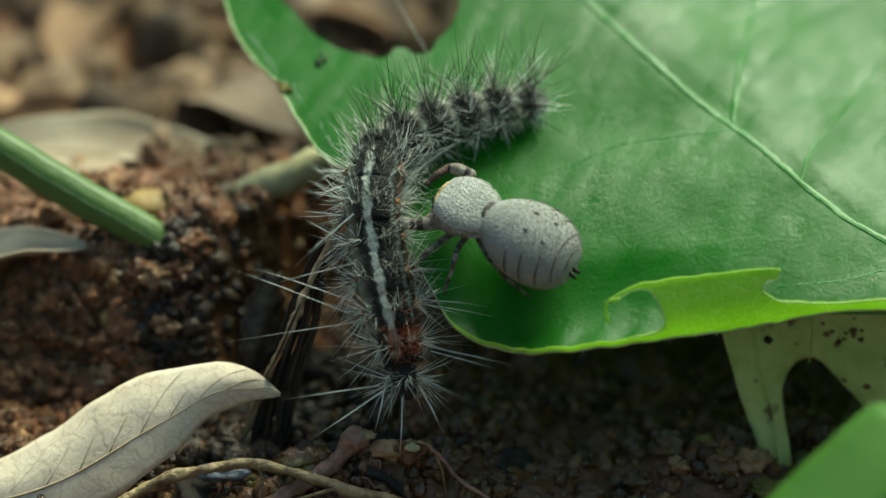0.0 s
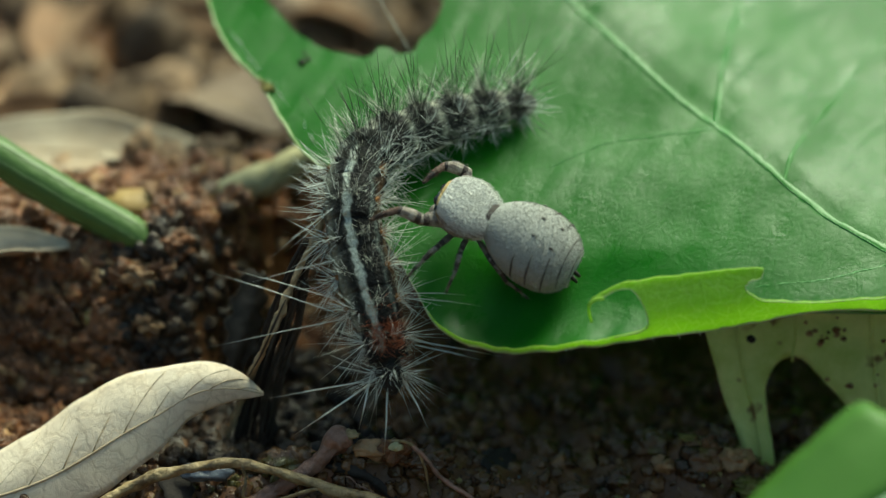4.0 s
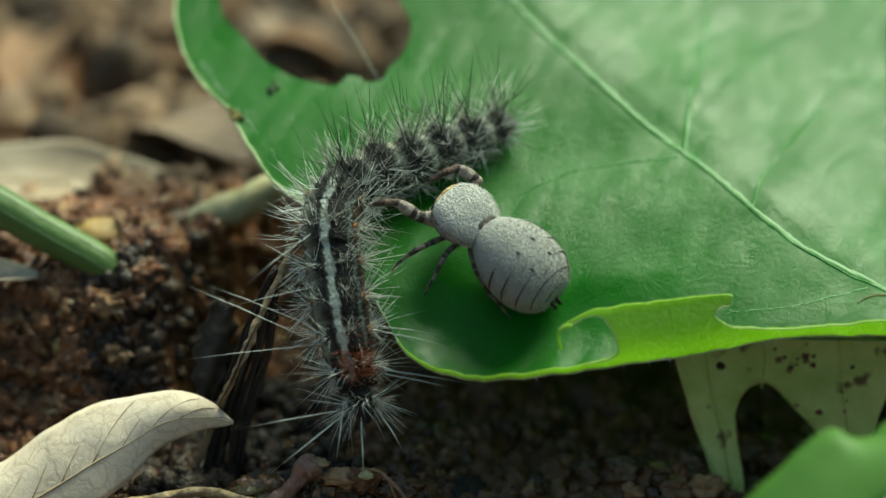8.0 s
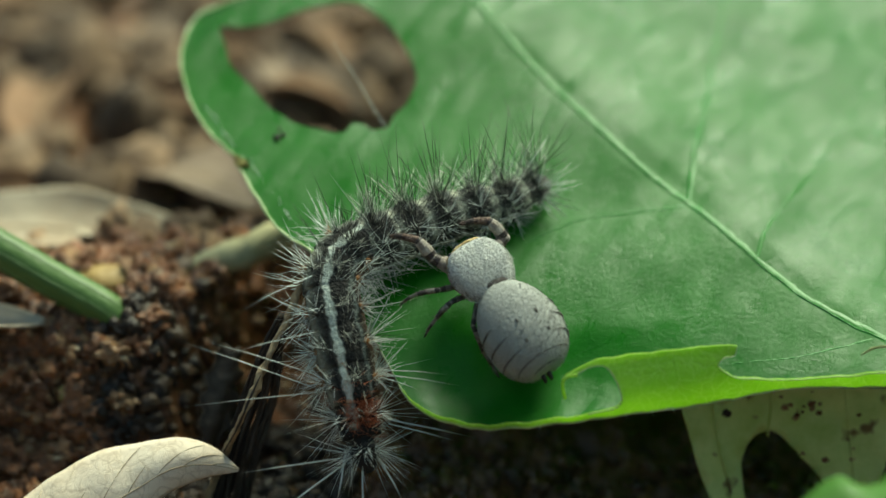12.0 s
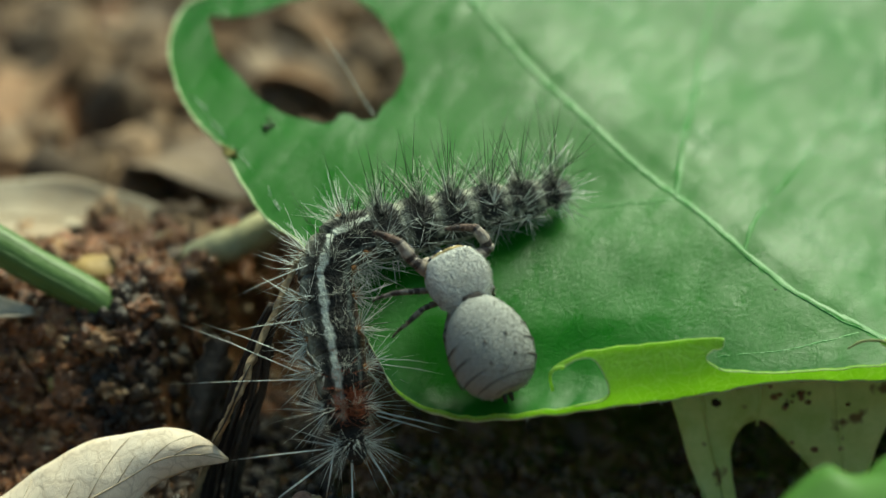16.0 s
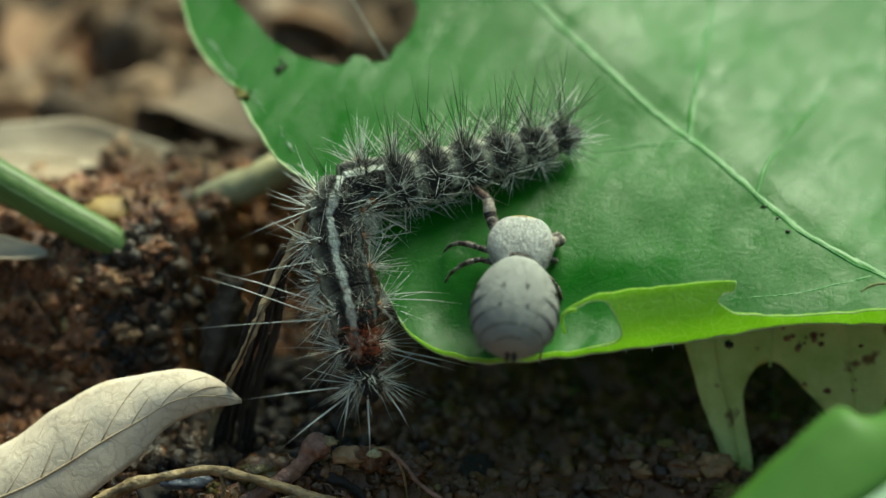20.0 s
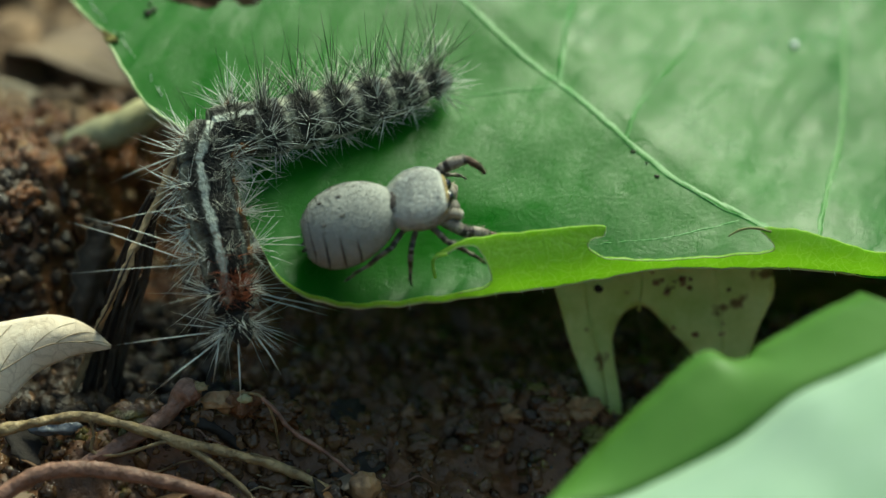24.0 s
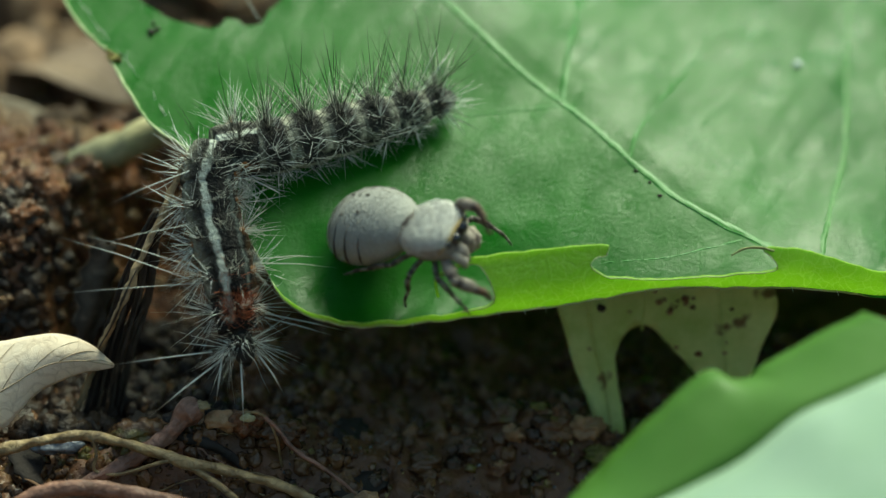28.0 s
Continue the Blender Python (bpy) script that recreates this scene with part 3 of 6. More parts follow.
def crumbs(name, label, n, xr, yr, rr, material, seed, fine=2):
    """Loose grains lying on the soil."""
    rng = random.Random(seed)
    verts, faces = [], []
    ico = bmesh.new()
    bmesh.ops.create_icosphere(ico, subdivisions=fine, radius=1.0)
    base = [v.co.copy() for v in ico.verts]
    tri = [[v.index for v in f.verts] for f in ico.faces]
    ico.free()
    for _ in range(n):
        x, y = rng.uniform(*xr), rng.uniform(*yr)
        r = rr[0] + (rr[1] - rr[0]) * rng.random() ** 3.5
        sq = Vector((rng.uniform(0.7, 1.2), rng.uniform(0.7, 1.2), rng.uniform(0.6, 1.0)))
        o = Vector((rng.uniform(0, 99), rng.uniform(0, 99), 0))
        c = Vector((x, y, ground_z(x, y) + r * 0.1))
        turn = Euler((rng.uniform(0, 6), rng.uniform(0, 6), rng.uniform(0, 6))).to_matrix()
        s = len(verts)
        for b in base:
            k = r * (1 + 0.6 * noise.noise(b * 1.7 + o) + 0.42 * noise.noise(b * 3.4 + o) + (0.34 * noise.noise(b * 6.5 + o) if fine > 2 else 0))
            verts.append((c + turn @ Vector((b.x * sq.x, b.y * sq.y, b.z * sq.z)) * k) * MM)
        faces += [[s + i for i in t] for t in tri]
    me = bpy.data.meshes.new(name)
    me.from_pydata([tuple(v) for v in verts], [], faces)
    me.materials.append(material)
    me.polygons.foreach_set("use_smooth", [True] * len(me.polygons))
    tagged(new(name, me), label, "soil", kind="stuff")


crumbs("bank_crumbs", "reddish brown soil crumbs on the bank", 1900, (-31, -19.2), (-7, 5), (0.06, 0.95), CRUMB, 3, 3)
crumbs("bank_top_crumbs", "reddish brown soil crumbs along the top of the bank", 1200, (-31, -6), (3.5, 12), (0.06, 0.95), CRUMB, 33, 3)
crumbs("tan_crumbs", "pale tan and orange soil crumbs on the bank", 650, (-31, -19.4), (-7, 8), (0.05, 0.7), TAN_CRUMB, 23, 3)
crumbs("tan_top_crumbs", "pale tan soil crumbs along the top of the bank", 420, (-20, -7), (4.5, 10), (0.06, 0.6), TAN_CRUMB, 34, 3)
# these darken the hollow by colour, for shade as well as damp
crumbs("dark_crumbs", "damp soil crumbs under the twig, darkened for the shade there", 3000, (-21, -5), (-8, 6), (0.06, 0.8), DARK_CRUMB, 24)
crumbs("bank_clods", "larger reddish clods on the bank", 120, (-31, -19.5), (-6, 8), (0.35, 1.15), CRUMB, 9, 4)
crumbs("floor_crumbs", "dark reddish soil crumbs among the roots", 2600, (-32, 2), (-19, 2), (0.06, 0.6), GRIT, 6)
crumbs("litter_clods", "reddish brown clods and rotten litter behind the bank", 620, (-45, 12), (22, 60), (0.5, 3.4), CLOD, 5)
crumbs("litter_crumbs", "small brown crumbs between the bank and the litter", 420, (-34, 6), (10, 24), (0.2, 1.2), CLOD, 15, 3)
crumbs("floor_grit", "dark damp grit and small stones under the leaf", 2800, (-8, 34), (-15, 5), (0.07, 0.7), GRIT, 4)


# ---- the large green leaf ----
MID = (23.711, -4.570, 0.66085, -0.75052)     # a point on the midrib's line and its direction


def leaf_q(x, y):
    return (x - MID[0]) * -MID[3] + (y - MID[1]) * MID[2]


def leaf_z(x, y):
    """Height of the leaf's upper face."""
    q = leaf_q(x, y)
    z = 12 + 0.38 * y
    if y < -3:
        z -= 0.012 * (y + 3) ** 2
    if q > 0:
        z -= 0.30 * q
    return z - 0.18 * math.exp(-(q / 1.2) ** 2)


def leaf_skin(x, y):
    """The same with soft puckers that run along the side veins."""
    q = leaf_q(x, y)
    s = (x - MID[0]) * MID[2] + (y - MID[1]) * MID[3]
    far_side = smooth01(-1, 2, q)
    along = s + 0.55 * abs(q)
    across, length = x * 0.87 - y * 0.50, x * 0.50 + y * 0.87
    z = leaf_z(x, y)
    z += far_side * (0.07 * math.sin(across * 0.75 + 0.9 * noise.noise(Vector((x * 0.1, y * 0.1, 3)))) + 0.10 * noise.noise(Vector((across * 0.5, length * 0.12, 1.0))) + 0.08 * noise.noise(Vector((across * 2.0, length * 0.5, 5.0)))) * smooth01(-1, 5, q)
    p = q + 1.3
    z -= 0.09 * (smooth01(-5, 0, p) if p < 0 else math.exp(-(p / 0.9) ** 2))
    rim = y - float(np.interp(x, (-4.4, -1.9, 1.4, 6.5, 12.5, 18.6, 31.2), (-3.3, -7.9, -9.5, -9.4, -8.6, -7.6, -7.1)))
    if 0 < rim < 5 and x > -2:
        z -= 0.5 * smooth01(-2, 1, x) * (1 - 0.8 * smooth01(9, 14, x)) * math.sin(math.pi * (rim / 5) ** 0.8)
    z += (1 - far_side) * 0.12 * math.sin(along * 0.55)
    z += 0.18 * noise.noise(Vector((along * 0.16, q * 0.12, 2.0)))
    z += 0.10 * noise.noise(Vector((across * 1.1, length * 0.3, 4.0)))
    return z + 0.025 * noise.noise(Vector((x * 2.2, y * 2.2, 6.0)))


def plan(pts, n):
    return [(p.x + 0.05 * noise.noise(p * 1.9), p.y + 0.05 * noise.noise(p * 1.9 + Vector((7, 3, 1)))) for p in even(spline([(a, b, 0) for a, b in pts], len(pts) * 12), n)]


def build_leaf():
    leaf = thing("green_leaf", "large bright green leaf with chewed hole and folded front margin", "leaf", (0, 0, 0))
    left = [(-9.8, 20.9), (-13.3, 19.5), (-14.9, 18.3), (-15.5, 15.4), (-14.9, 12.4), (-13.6, 9.9), (-12.0, 8.0)]
    dent = [(-11.2, 7.0),]
    low = [(-11.8, 7.4), (-10.4, 4.7), (-9.0, 2.7), (-7.0, 1.1), (-4.4, -3.3), (-2.9, -6.0), (-1.9, -7.9), (-0.4, -8.9), (1.4, -9.5), (3.5, -9.6), (6.5, -9.4), (9.5, -9.0), (12.5, -8.6), (15.5, -8.1), (18.6, -7.6), (23.6, -7.5), (27.4, -7.4), (31.2, -7.1), (37.2, -6.2), (46.1, -2.6)]
    far = [(55.6, 12.8), (61.1, 38.4), (54.7, 54.1), (29.7, 57.3), (4.5, 45.0), (-6.5, 27.4)]
    rim = plan(left, 50) + dent[:1] + plan(low, 150) + plan(far, 40)
    hole = [(-13.4, 17.7), (-13.0, 16.3), (-12.5, 14.6), (-11.4, 13.3), (-10.0, 11.6), (-8.3, 10.3), (-6.3, 9.6), (-5.6, 9.7)]
    hole2 = [(-5.2, 10.4), (-4.6, 10.3), (-4.1, 9.9), (-3.5, 9.9), (-3.1, 10.2)]
    hole3 = [(-2.8, 11.0), (-2.0, 12.0), (-1.5, 13.7), (-1.9, 15.3), (-3.0, 17.4), (-4.4, 18.9), (-5.7, 19.6), (-7.7, 19.2), (-9.3, 18.4), (-10.7, 17.8), (-12.0, 17.6)]
    loop = plan(hole, 40) + plan(hole2, 16) + plan(hole3, 60)
    bm = bmesh.new()
    sheet(bm, rim, [loop], leaf_skin, 0.5, 0.16)
    crisp(bm)
    part("blade", bm, [LEAF_TOP, LEAF_UNDER, LEAF_RIM], leaf)
    # pale rim along the chewed and outer edges
    bm = bmesh.new()
    edge = [(x, y, leaf_skin(x, y) + 0.03) for x, y in plan(left, 70)]
    tube(bm, edge, [0.085 + 0.06 * noise.noise(Vector(p) * 2.0) for p in edge], 6, 0.2)
    part("outer_rim", bm, LEAF_RIM, leaf, "pale thickened leaf edge")
    bm = bmesh.new()
    edge = [(x, y, leaf_skin(x, y) - 0.05) for x, y in plan(low, 220)]
    tube(bm, edge, [0.045 + 0.045 * smooth01(-4, -7, p[0]) + 0.035 * noise.noise(Vector(p) * 2.0) for p in edge], 6, 0.2)
    part("lower_rim", bm, LEAF_RIM, leaf, "pale thickened leaf edge")
    bm = bmesh.new()
    scar = [(a, b, leaf_skin(a, b) + 0.02) for a, b in [(-12.0, 7.9), (-11.5, 7.5), (-11.2, 7.0), (-11.5, 7.1), (-11.9, 7.5)]]
    tube(bm, scar, [0.1, 0.2, 0.22, 0.18, 0.1], 7, 0.3)
    part("edge_scar", bm, RIM_BROWN, leaf, "brown dried tear")
    # midrib and side veins
    def vein(name, pts, r0, r1, n=40, skin=LEAF_VEIN, rise=0.05):
        """A low rounded ridge that lies on the skin; its borders dip under it."""
        bm = bmesh.new()
        c = spline([(a, b, 0) for a, b in pts], n)
        rows = []
        for i, p in enumerate(c):
            d = (c[min(i + 1, len(c) - 1)] - c[max(i - 1, 0)]).normalized()
            r = (r0 + (r1 - r0) * i / n) * (1 + 0.25 * noise.noise(p * 0.9) + 0.2 * noise.noise(p * 2.7))
            row = []
            for k in range(9):
                w = -1 + k / 4
                x, y = p.x - d.y * r * w, p.y + d.x * r * w
                row.append(bm.verts.new((x, y, leaf_skin(x, y) - 0.02 + (rise + 0.02) * (0.5 + 0.5 * math.cos(math.pi * w)) * (1 + 0.3 * noise.noise(p * 1.7)))))
            rows.append(row)
        for a, b in zip(rows, rows[1:]):
            for k in range(8):
                bm.faces.new((a[k], b[k], b[k + 1], a[k + 1]))
        bmesh.ops.recalc_face_normals(bm, faces=bm.faces)
        if bm.faces[:][0].normal.z < 0:
            bmesh.ops.reverse_faces(bm, faces=bm.faces)
        part(name, bm, skin, leaf)
    mid = [(-6.7, 33.2), (3.7, 17.2), (7.9, 11.4), (11.0, 7.5), (13.9, 4.6), (17.6, 0.3), (20.8, -2.6), (24.0, -4.5), (29.2, -6.9), (34.0, -6.6)]
    vein("midrib", mid, 0.30, 0.36, 140, LEAF_RIB, 0.05)
    vein("midrib_ridge", [(a - 0.1, b - 0.1) for a, b in mid], 0.09, 0.11, 140, LEAF_VEIN_DIM, 0.06)
    vein("side_vein", [(13.9, 4.6), (14.5, 8.4), (15.3, 11.9), (16.4, 17.9), (18.8, 29.7)], 0.26, 0.14, 60, LEAF_RIB, 0.06)
    vein("side_vein", [(17.4, 0.7), (18.2, 2.9), (19.4, 5.3), (21.9, 9.7), (25.5, 17.0)], 0.18, 0.08, 50, LEAF_RIB, 0.05)
    vein("side_vein", [(27.4, -6.2), (27.8, -4.1), (28.9, -0.2), (30.3, 4.1), (31.4, 9.7), (32.2, 14.4), (35.1, 29.2)], 0.22, 0.15, 70, LEAF_VEIN, 0.06)
    vein("side_vein", [(13.7, 4.3), (10.2, 3.8), (7.6, 3.3), (4.5, 1.6)], 0.14, 0.06, 60, LEAF_VEIN_DIM, 0.035)
    vein("side_vein", [(23.2, -4.5), (19.3, -5.7), (15.3, -6.1)], 0.12, 0.06, 60, LEAF_VEIN_DIM, 0.015)
    # the front margin, folded up and chewed in two places
    line = even([Vector((x, y, 0)) for x, y in plan(low, 400)], 800)
    line = sorted([p for p in line if p.x > -2.6], key=lambda p: p.x)
    lx, ly = [p.x for p in line], [p.y for p in line]

    def at_fold(x, h):
        """A point of the strip: x along the fold, h up the strip."""
        y = float(np.interp(x, lx, ly))
        z = leaf_skin(x, y)
        bow = -0.42 * math.sin(min(h * 1.1, 3.14)) + 0.02 * noise.noise(Vector((x, h, 0)))
        return Vector((x, y + bow * 0.9 - 0.1 + 0.24 * h, z + 0.05 + 0.97 * h))
    upper = [(6.4, 2.65), (7.2, 2.95), (8.0, 3.15), (8.6, 3.22), (10.8, 3.2), (13.2, 3.15), (15.5, 2.9)]
    bite = [(15.5, 2.9), (15.35, 2.5), (14.8, 2.4), (14.5, 2.1), (15.0, 1.6), (16.2, 1.1), (18.3, 0.6), (20.4, 0.65), (22.6, 0.9), (24.3, 1.05), (24.6, 1.4), (24.2, 1.9), (23.8, 2.2)]
    rest = [(23.8, 2.2), (24.3, 2.32), (26.2, 2.2), (28.6, 1.75), (30.6, 1.5), (36.0, 1.3), (43.0, 1.2)]
    foot = [(43.0, -0.02), (30.0, -0.02), (15.0, -0.02), (2.2, -0.02), (-2.2, -0.02)]
    gap = [(-2.2, 0.08), (-0.6, 0.15), (2.2, 0.20), (5.0, 0.25), (7.6, 0.34), (8.9, 0.55), (9.35, 0.85), (9.3, 1.5), (8.9, 2.4), (8.4, 2.85), (7.6, 2.86), (7.0, 2.7), (6.4, 2.55)]
    loop = plan(upper, 40) + plan(bite, 60)[1:] + plan(rest, 60)[1:] + plan(foot, 90) + plan(gap, 70)
    bm = bmesh.new()
    sheet(bm, loop, [], lambda x, h: 0.0, 0.42, 0.12)
    for v in bm.verts:
        x, h, d = v.co
        v.co = at_fold(x, h) + Vector((0, -d, 0.0))
    crisp(bm)
    part("folded_margin", bm, [LEAF_UNDER, LEAF_UNDER, LEAF_UNDER], leaf, "yellow-green folded leaf margin with fine net veins")
    # pale dried line along the two bites
    for line in (gap[4:], bite):
        bm = bmesh.new()
        tube(bm, [at_fold(p.x, p.y) + Vector((0, -0.06, 0)) for p in spline([(a, b, 0) for a, b in line], 70)], 0.03, 5, 0.5)
        part("bitten_edge", bm, LEAF_RIM, leaf, "pale dried edge of a bite")
    bm = bmesh.new()
    tube(bm, spline([at_fold(24.4, 2.15), at_fold(23.6, 2.32), at_fold(22.8, 2.25), at_fold(22.1, 1.95)], 24), [0.075] * 12 + [0.06] * 8 + [0.04] * 5, 7, 0.5)
    part("dry_hook", bm, DRY_TIP, leaf, "small dried olive hook of leaf margin")
    bm = bmesh.new()
    tip = at_fold(6.5, 2.6)
    tube(bm, spline([tip + Vector((0.5, 0, 0.1)), tip, tip + Vector((-0.25, -0.1, -0.25)), tip + Vector((-0.2, -0.15, -0.8)), tip + Vector((-0.1, -0.1, -1.3))], 20), [0.09, 0.1, 0.1, 0.1, 0.11, 0.1, 0.09, 0.09, 0.1, 0.09] + [0.08] * 11, 7, 0.4)
    part("torn_tip", bm, LEAF_UNDER, leaf, "torn yellow-green tip of the folded margin")
    for x in (9.6, 12.1, 17.5, 25.5, 28.0, 11.0, 5.0):
        p = at_fold(x, 0.05)
        bm = bmesh.new()
        hair(bm, p, p + Vector((0.1, -0.35, -0.25)), 0.02)
        part("edge_hair", bm, HAIR_WHITE, leaf)
    return leaf


green_leaf = build_leaf()


# ---- the leaf nearest to the camera ----
def build_fore_leaf():
    leaf = thing("near_leaf", "out-of-focus green leaf with a pale face and a dark folded edge", "leaf", (24, -20, -2))
    o = Vector((24, -20, -2))
    edge = [(12.3, -21.6, 5.2), (14.8, -20.4, 7.5), (16.8, -19.5, 9.2), (18.5, -18.6, 10.4), (19.4, -18.4, 10.9), (19.9, -18.4, 10.8), (20.4, -18.3, 10.4), (21.0, -18.2, 10.2), (21.7, -18.1, 10.3), (22.0, -18.0, 10.8), (23.0, -17.8, 11.4), (24.7, -17.4, 12.3), (27.2, -16.8, 13.3)]
    fold = [(11.0, -25.1, 6.6), (15.1, -24.8, 7.0), (20.2, -23.6, 9.1), (23.7, -22.3, 11.3), (27.7, -21.5, 12.7), (31.5, -20.9, 13.8)]
    back = [(17.5, -37.7, 6.6), (22.4, -36.5, 8.8), (27.3, -35.3, 10.9), (32.2, -34.1, 13.0), (34.7, -32.8, 15.1), (35.9, -31.6, 17.3)]
    n = 70
    E, F, Bk = [[p - o for p in even(spline(c, 200), n)] for c in (edge, fold, back)]
    E = [p + Vector((0, 0, 0.12 * noise.noise(p * 0.9))) for p in E]
    soft = []
    for i in range(n + 1):
        w = min(i, n - i, 9)
        soft.append(sum(E[i - w:i + w + 1], Vector()) / (2 * w + 1))
    rows = []
    for k in range(7):
        u = k / 6
        rows.append([c.lerp(b, u) + (a - c) * (1 - u) ** 5 + Vector((0, -0.2, 0.12)) * math.sin(u * math.pi) for a, b, c in zip(E, F, soft)])
    bm = bmesh.new()
    loft(bm, rows, 0.14, True)
    part("folded_margin", bm, [FORE_UNDER, FORE_UNDER, LEAF_RIM], leaf, "darker green folded margin")
    rows = []
    for k in range(13):
        u = k / 12
        rows.append([a.lerp(b, u) + Vector((0, 0, 0.5 * math.sin(u * math.pi) - 0.02 + 0.2 * noise.noise(a.lerp(b, u) * 0.3))) for a, b in zip(F, Bk)])
    bm = bmesh.new()
    loft(bm, rows, 0.14, True)
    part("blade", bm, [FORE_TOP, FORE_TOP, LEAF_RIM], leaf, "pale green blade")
    bm = bmesh.new()
    a = Vector((34, -31, 8.6)) - o
    z0 = ground_z(40, -36)
    tube(bm, spline([a, a + Vector((3, -2, -1.5)), Vector((40, -36, z0 - 0.5)) - o], 14), [0.45] * 15, 8, 0.1)
    part("leaf_stalk", bm, STEM_GREEN, leaf)


build_fore_leaf()


# ---- chewed pale leaf under the large one ----
def build_pale_leaf():
    o = Vector((18.5, -4.5, -2.0))
    leaf = thing("chewed_leaf_remnant", "pale green chewed leaf remnant standing on two stubs in the soil", "leaf", o)
    # drawn upright: x across, second number height
    rim = [(13.2, 6.0), (13.4, 4.8), (13.8, 3.6), (14.5, 1.4), (15.1, 0.0), (15.7, -1.6), (16.5, -3.8), (17.4, -3.4), (17.4, -1.9), (17.1, -0.2), (16.85, 1.2), (16.9, 2.2), (17.5, 3.1), (18.5, 3.3),
           (19.7, 2.4), (20.6, 1.5), (21.4, 0.7), (22.2, -0.4), (22.8, -2.4), (23.9, -2.6), (24.3, -0.6), (24.6, 1.1), (25.1, 2.8), (25.9, 4.4), (25.6, 6.0)]
    loop = plan(rim, 130)
    bm = bmesh.new()
    sheet(bm, loop, [], lambda x, z: 0.5 * math.sin(x * 0.55) + 0.25 * noise.noise(Vector((x * 0.6, z * 0.6, 8))), 0.45, 0.22)
    for v in bm.verts:
        x, h, d = v.co
        v.co = Vector((x, -4.4 - d + 0.42 * (h - 0.5), h)) - o
    part("blade", bm, [PALE_LEAF, PALE_LEAF, LEAF_RIM], leaf)

    def face(x, h, out=0.14):
        d = 0.5 * math.sin(x * 0.55) + 0.25 * noise.noise(Vector((x * 0.6, h * 0.6, 8)))
        return Vector((x, -4.4 - d + 0.42 * (h - 0.5) - out * 0.3, h)) - o
    for line, r in (([(15.0, 6), (15.5, 3), (16.2, 0.5), (16.8, -2.5)], 0.16), ([(18.4, 6), (18.5, 4.5), (18.3, 3.1)], 0.14), ([(22.5, 6), (22.9, 3), (23.3, 0), (23.4, -2)], 0.15)):
        bm = bmesh.new()
        tube(bm, [face(p.x, p.y) for p in spline([(a, b, 0) for a, b in line], 20)], [r] * 21, 7, 0.3, 0.5)
        part("vein", bm, PALE_LEAF, leaf)
    rng = random.Random(8)
    for k in range(20):
        x, h = (rng.gauss(20.3, 0.7), rng.gauss(4.5, 0.5)) if k < 14 else (rng.uniform(19.5, 23.5), rng.uniform(1.6, 5.0))
        bm = bmesh.new()
        ball(bm, face(x, min(h, 5.6), 0.2), rng.uniform(0.05, 0.2), 12, 8, 1.0, 2.6, (1, 0.5, 0.8), x * 3)
        part("soil_crumb", bm, (CRUMB, GRIT, TAN_CRUMB, CRUMB)[k % 4], leaf, "clinging soil")
    bm = bmesh.new()
    ball(bm, face(15.9, 4.6, 0.2), 0.24, 16, 10, 0.8, 3.0, (1, 0.4, 0.9), 4)
    part("soil_crumb", bm, BARK_DARK, leaf, "clinging soil")


build_pale_leaf()


# ---- dry leaves, stems, roots ----
def curled_leaf(name, label, length, width, curl, droop, materials, m, group="", seed=1.0, vein_mat=None):
    """A dry leaf: pointed oval blade, midrib, side veins; curled across and drooping along."""
    leaf = thing(name, label, "leaf", (0, 0, 0), group)

    def skin(u, v):      # u along 0..1, v across -1..1
        w = width / 2 * math.sin(math.pi * min(u * 0.94 + 0.03, 1)) ** 0.75
        w *= 1 + 0.10 * noise.noise(Vector((u * 5, v, seed)))
        a = v * curl
        y = w * (math.sin(a) / curl if curl > 0.01 else v)
        z = w * (1 - math.cos(a)) / max(curl, 0.01)
        z += -droop * (u - 0.5) ** 2 * 4 + 0.05 * width * noise.noise(Vector((u * 4, v * 2, seed + 3)))
        return Vector((u * length, y, z))
    bm = bmesh.new()
    loft(bm, [[skin(i / 36, -1 + 2 * j / 16) for j in range(17)] for i in range(37)], 0.14, True)
    part("blade", bm, [materials, materials, materials], leaf)
    vm = vein_mat or TWIG_TAN
    bm = bmesh.new()
    tube(bm, [skin(i / 30, 0) + Vector((0, 0, 0.05)) for i in range(31)], [0.20 * (1 - i / 40) * width / 9 for i in range(31)], 6)
    part("midrib", bm, vm, leaf)
    for s in (-1, 1):
        for k in range(6):
            u0 = 0.12 + k * 0.13
            bm = bmesh.new()
            tube(bm, [skin(min(u0 + 0.16 * q / 8, 0.99), s * 0.93 * q / 8) + Vector((0, 0, 0.03)) for q in range(9)], [0.085 * width / 9 * (1 - q / 11) for q in range(9)], 5)
            part("side_vein", bm, vm, leaf)
    leaf.matrix_world = m
    return leaf


def mm_pose(x, y, z, rx=0, ry=0, rz=0):
    return pose(x * MM, y * MM, z * MM, rx, ry, rz)


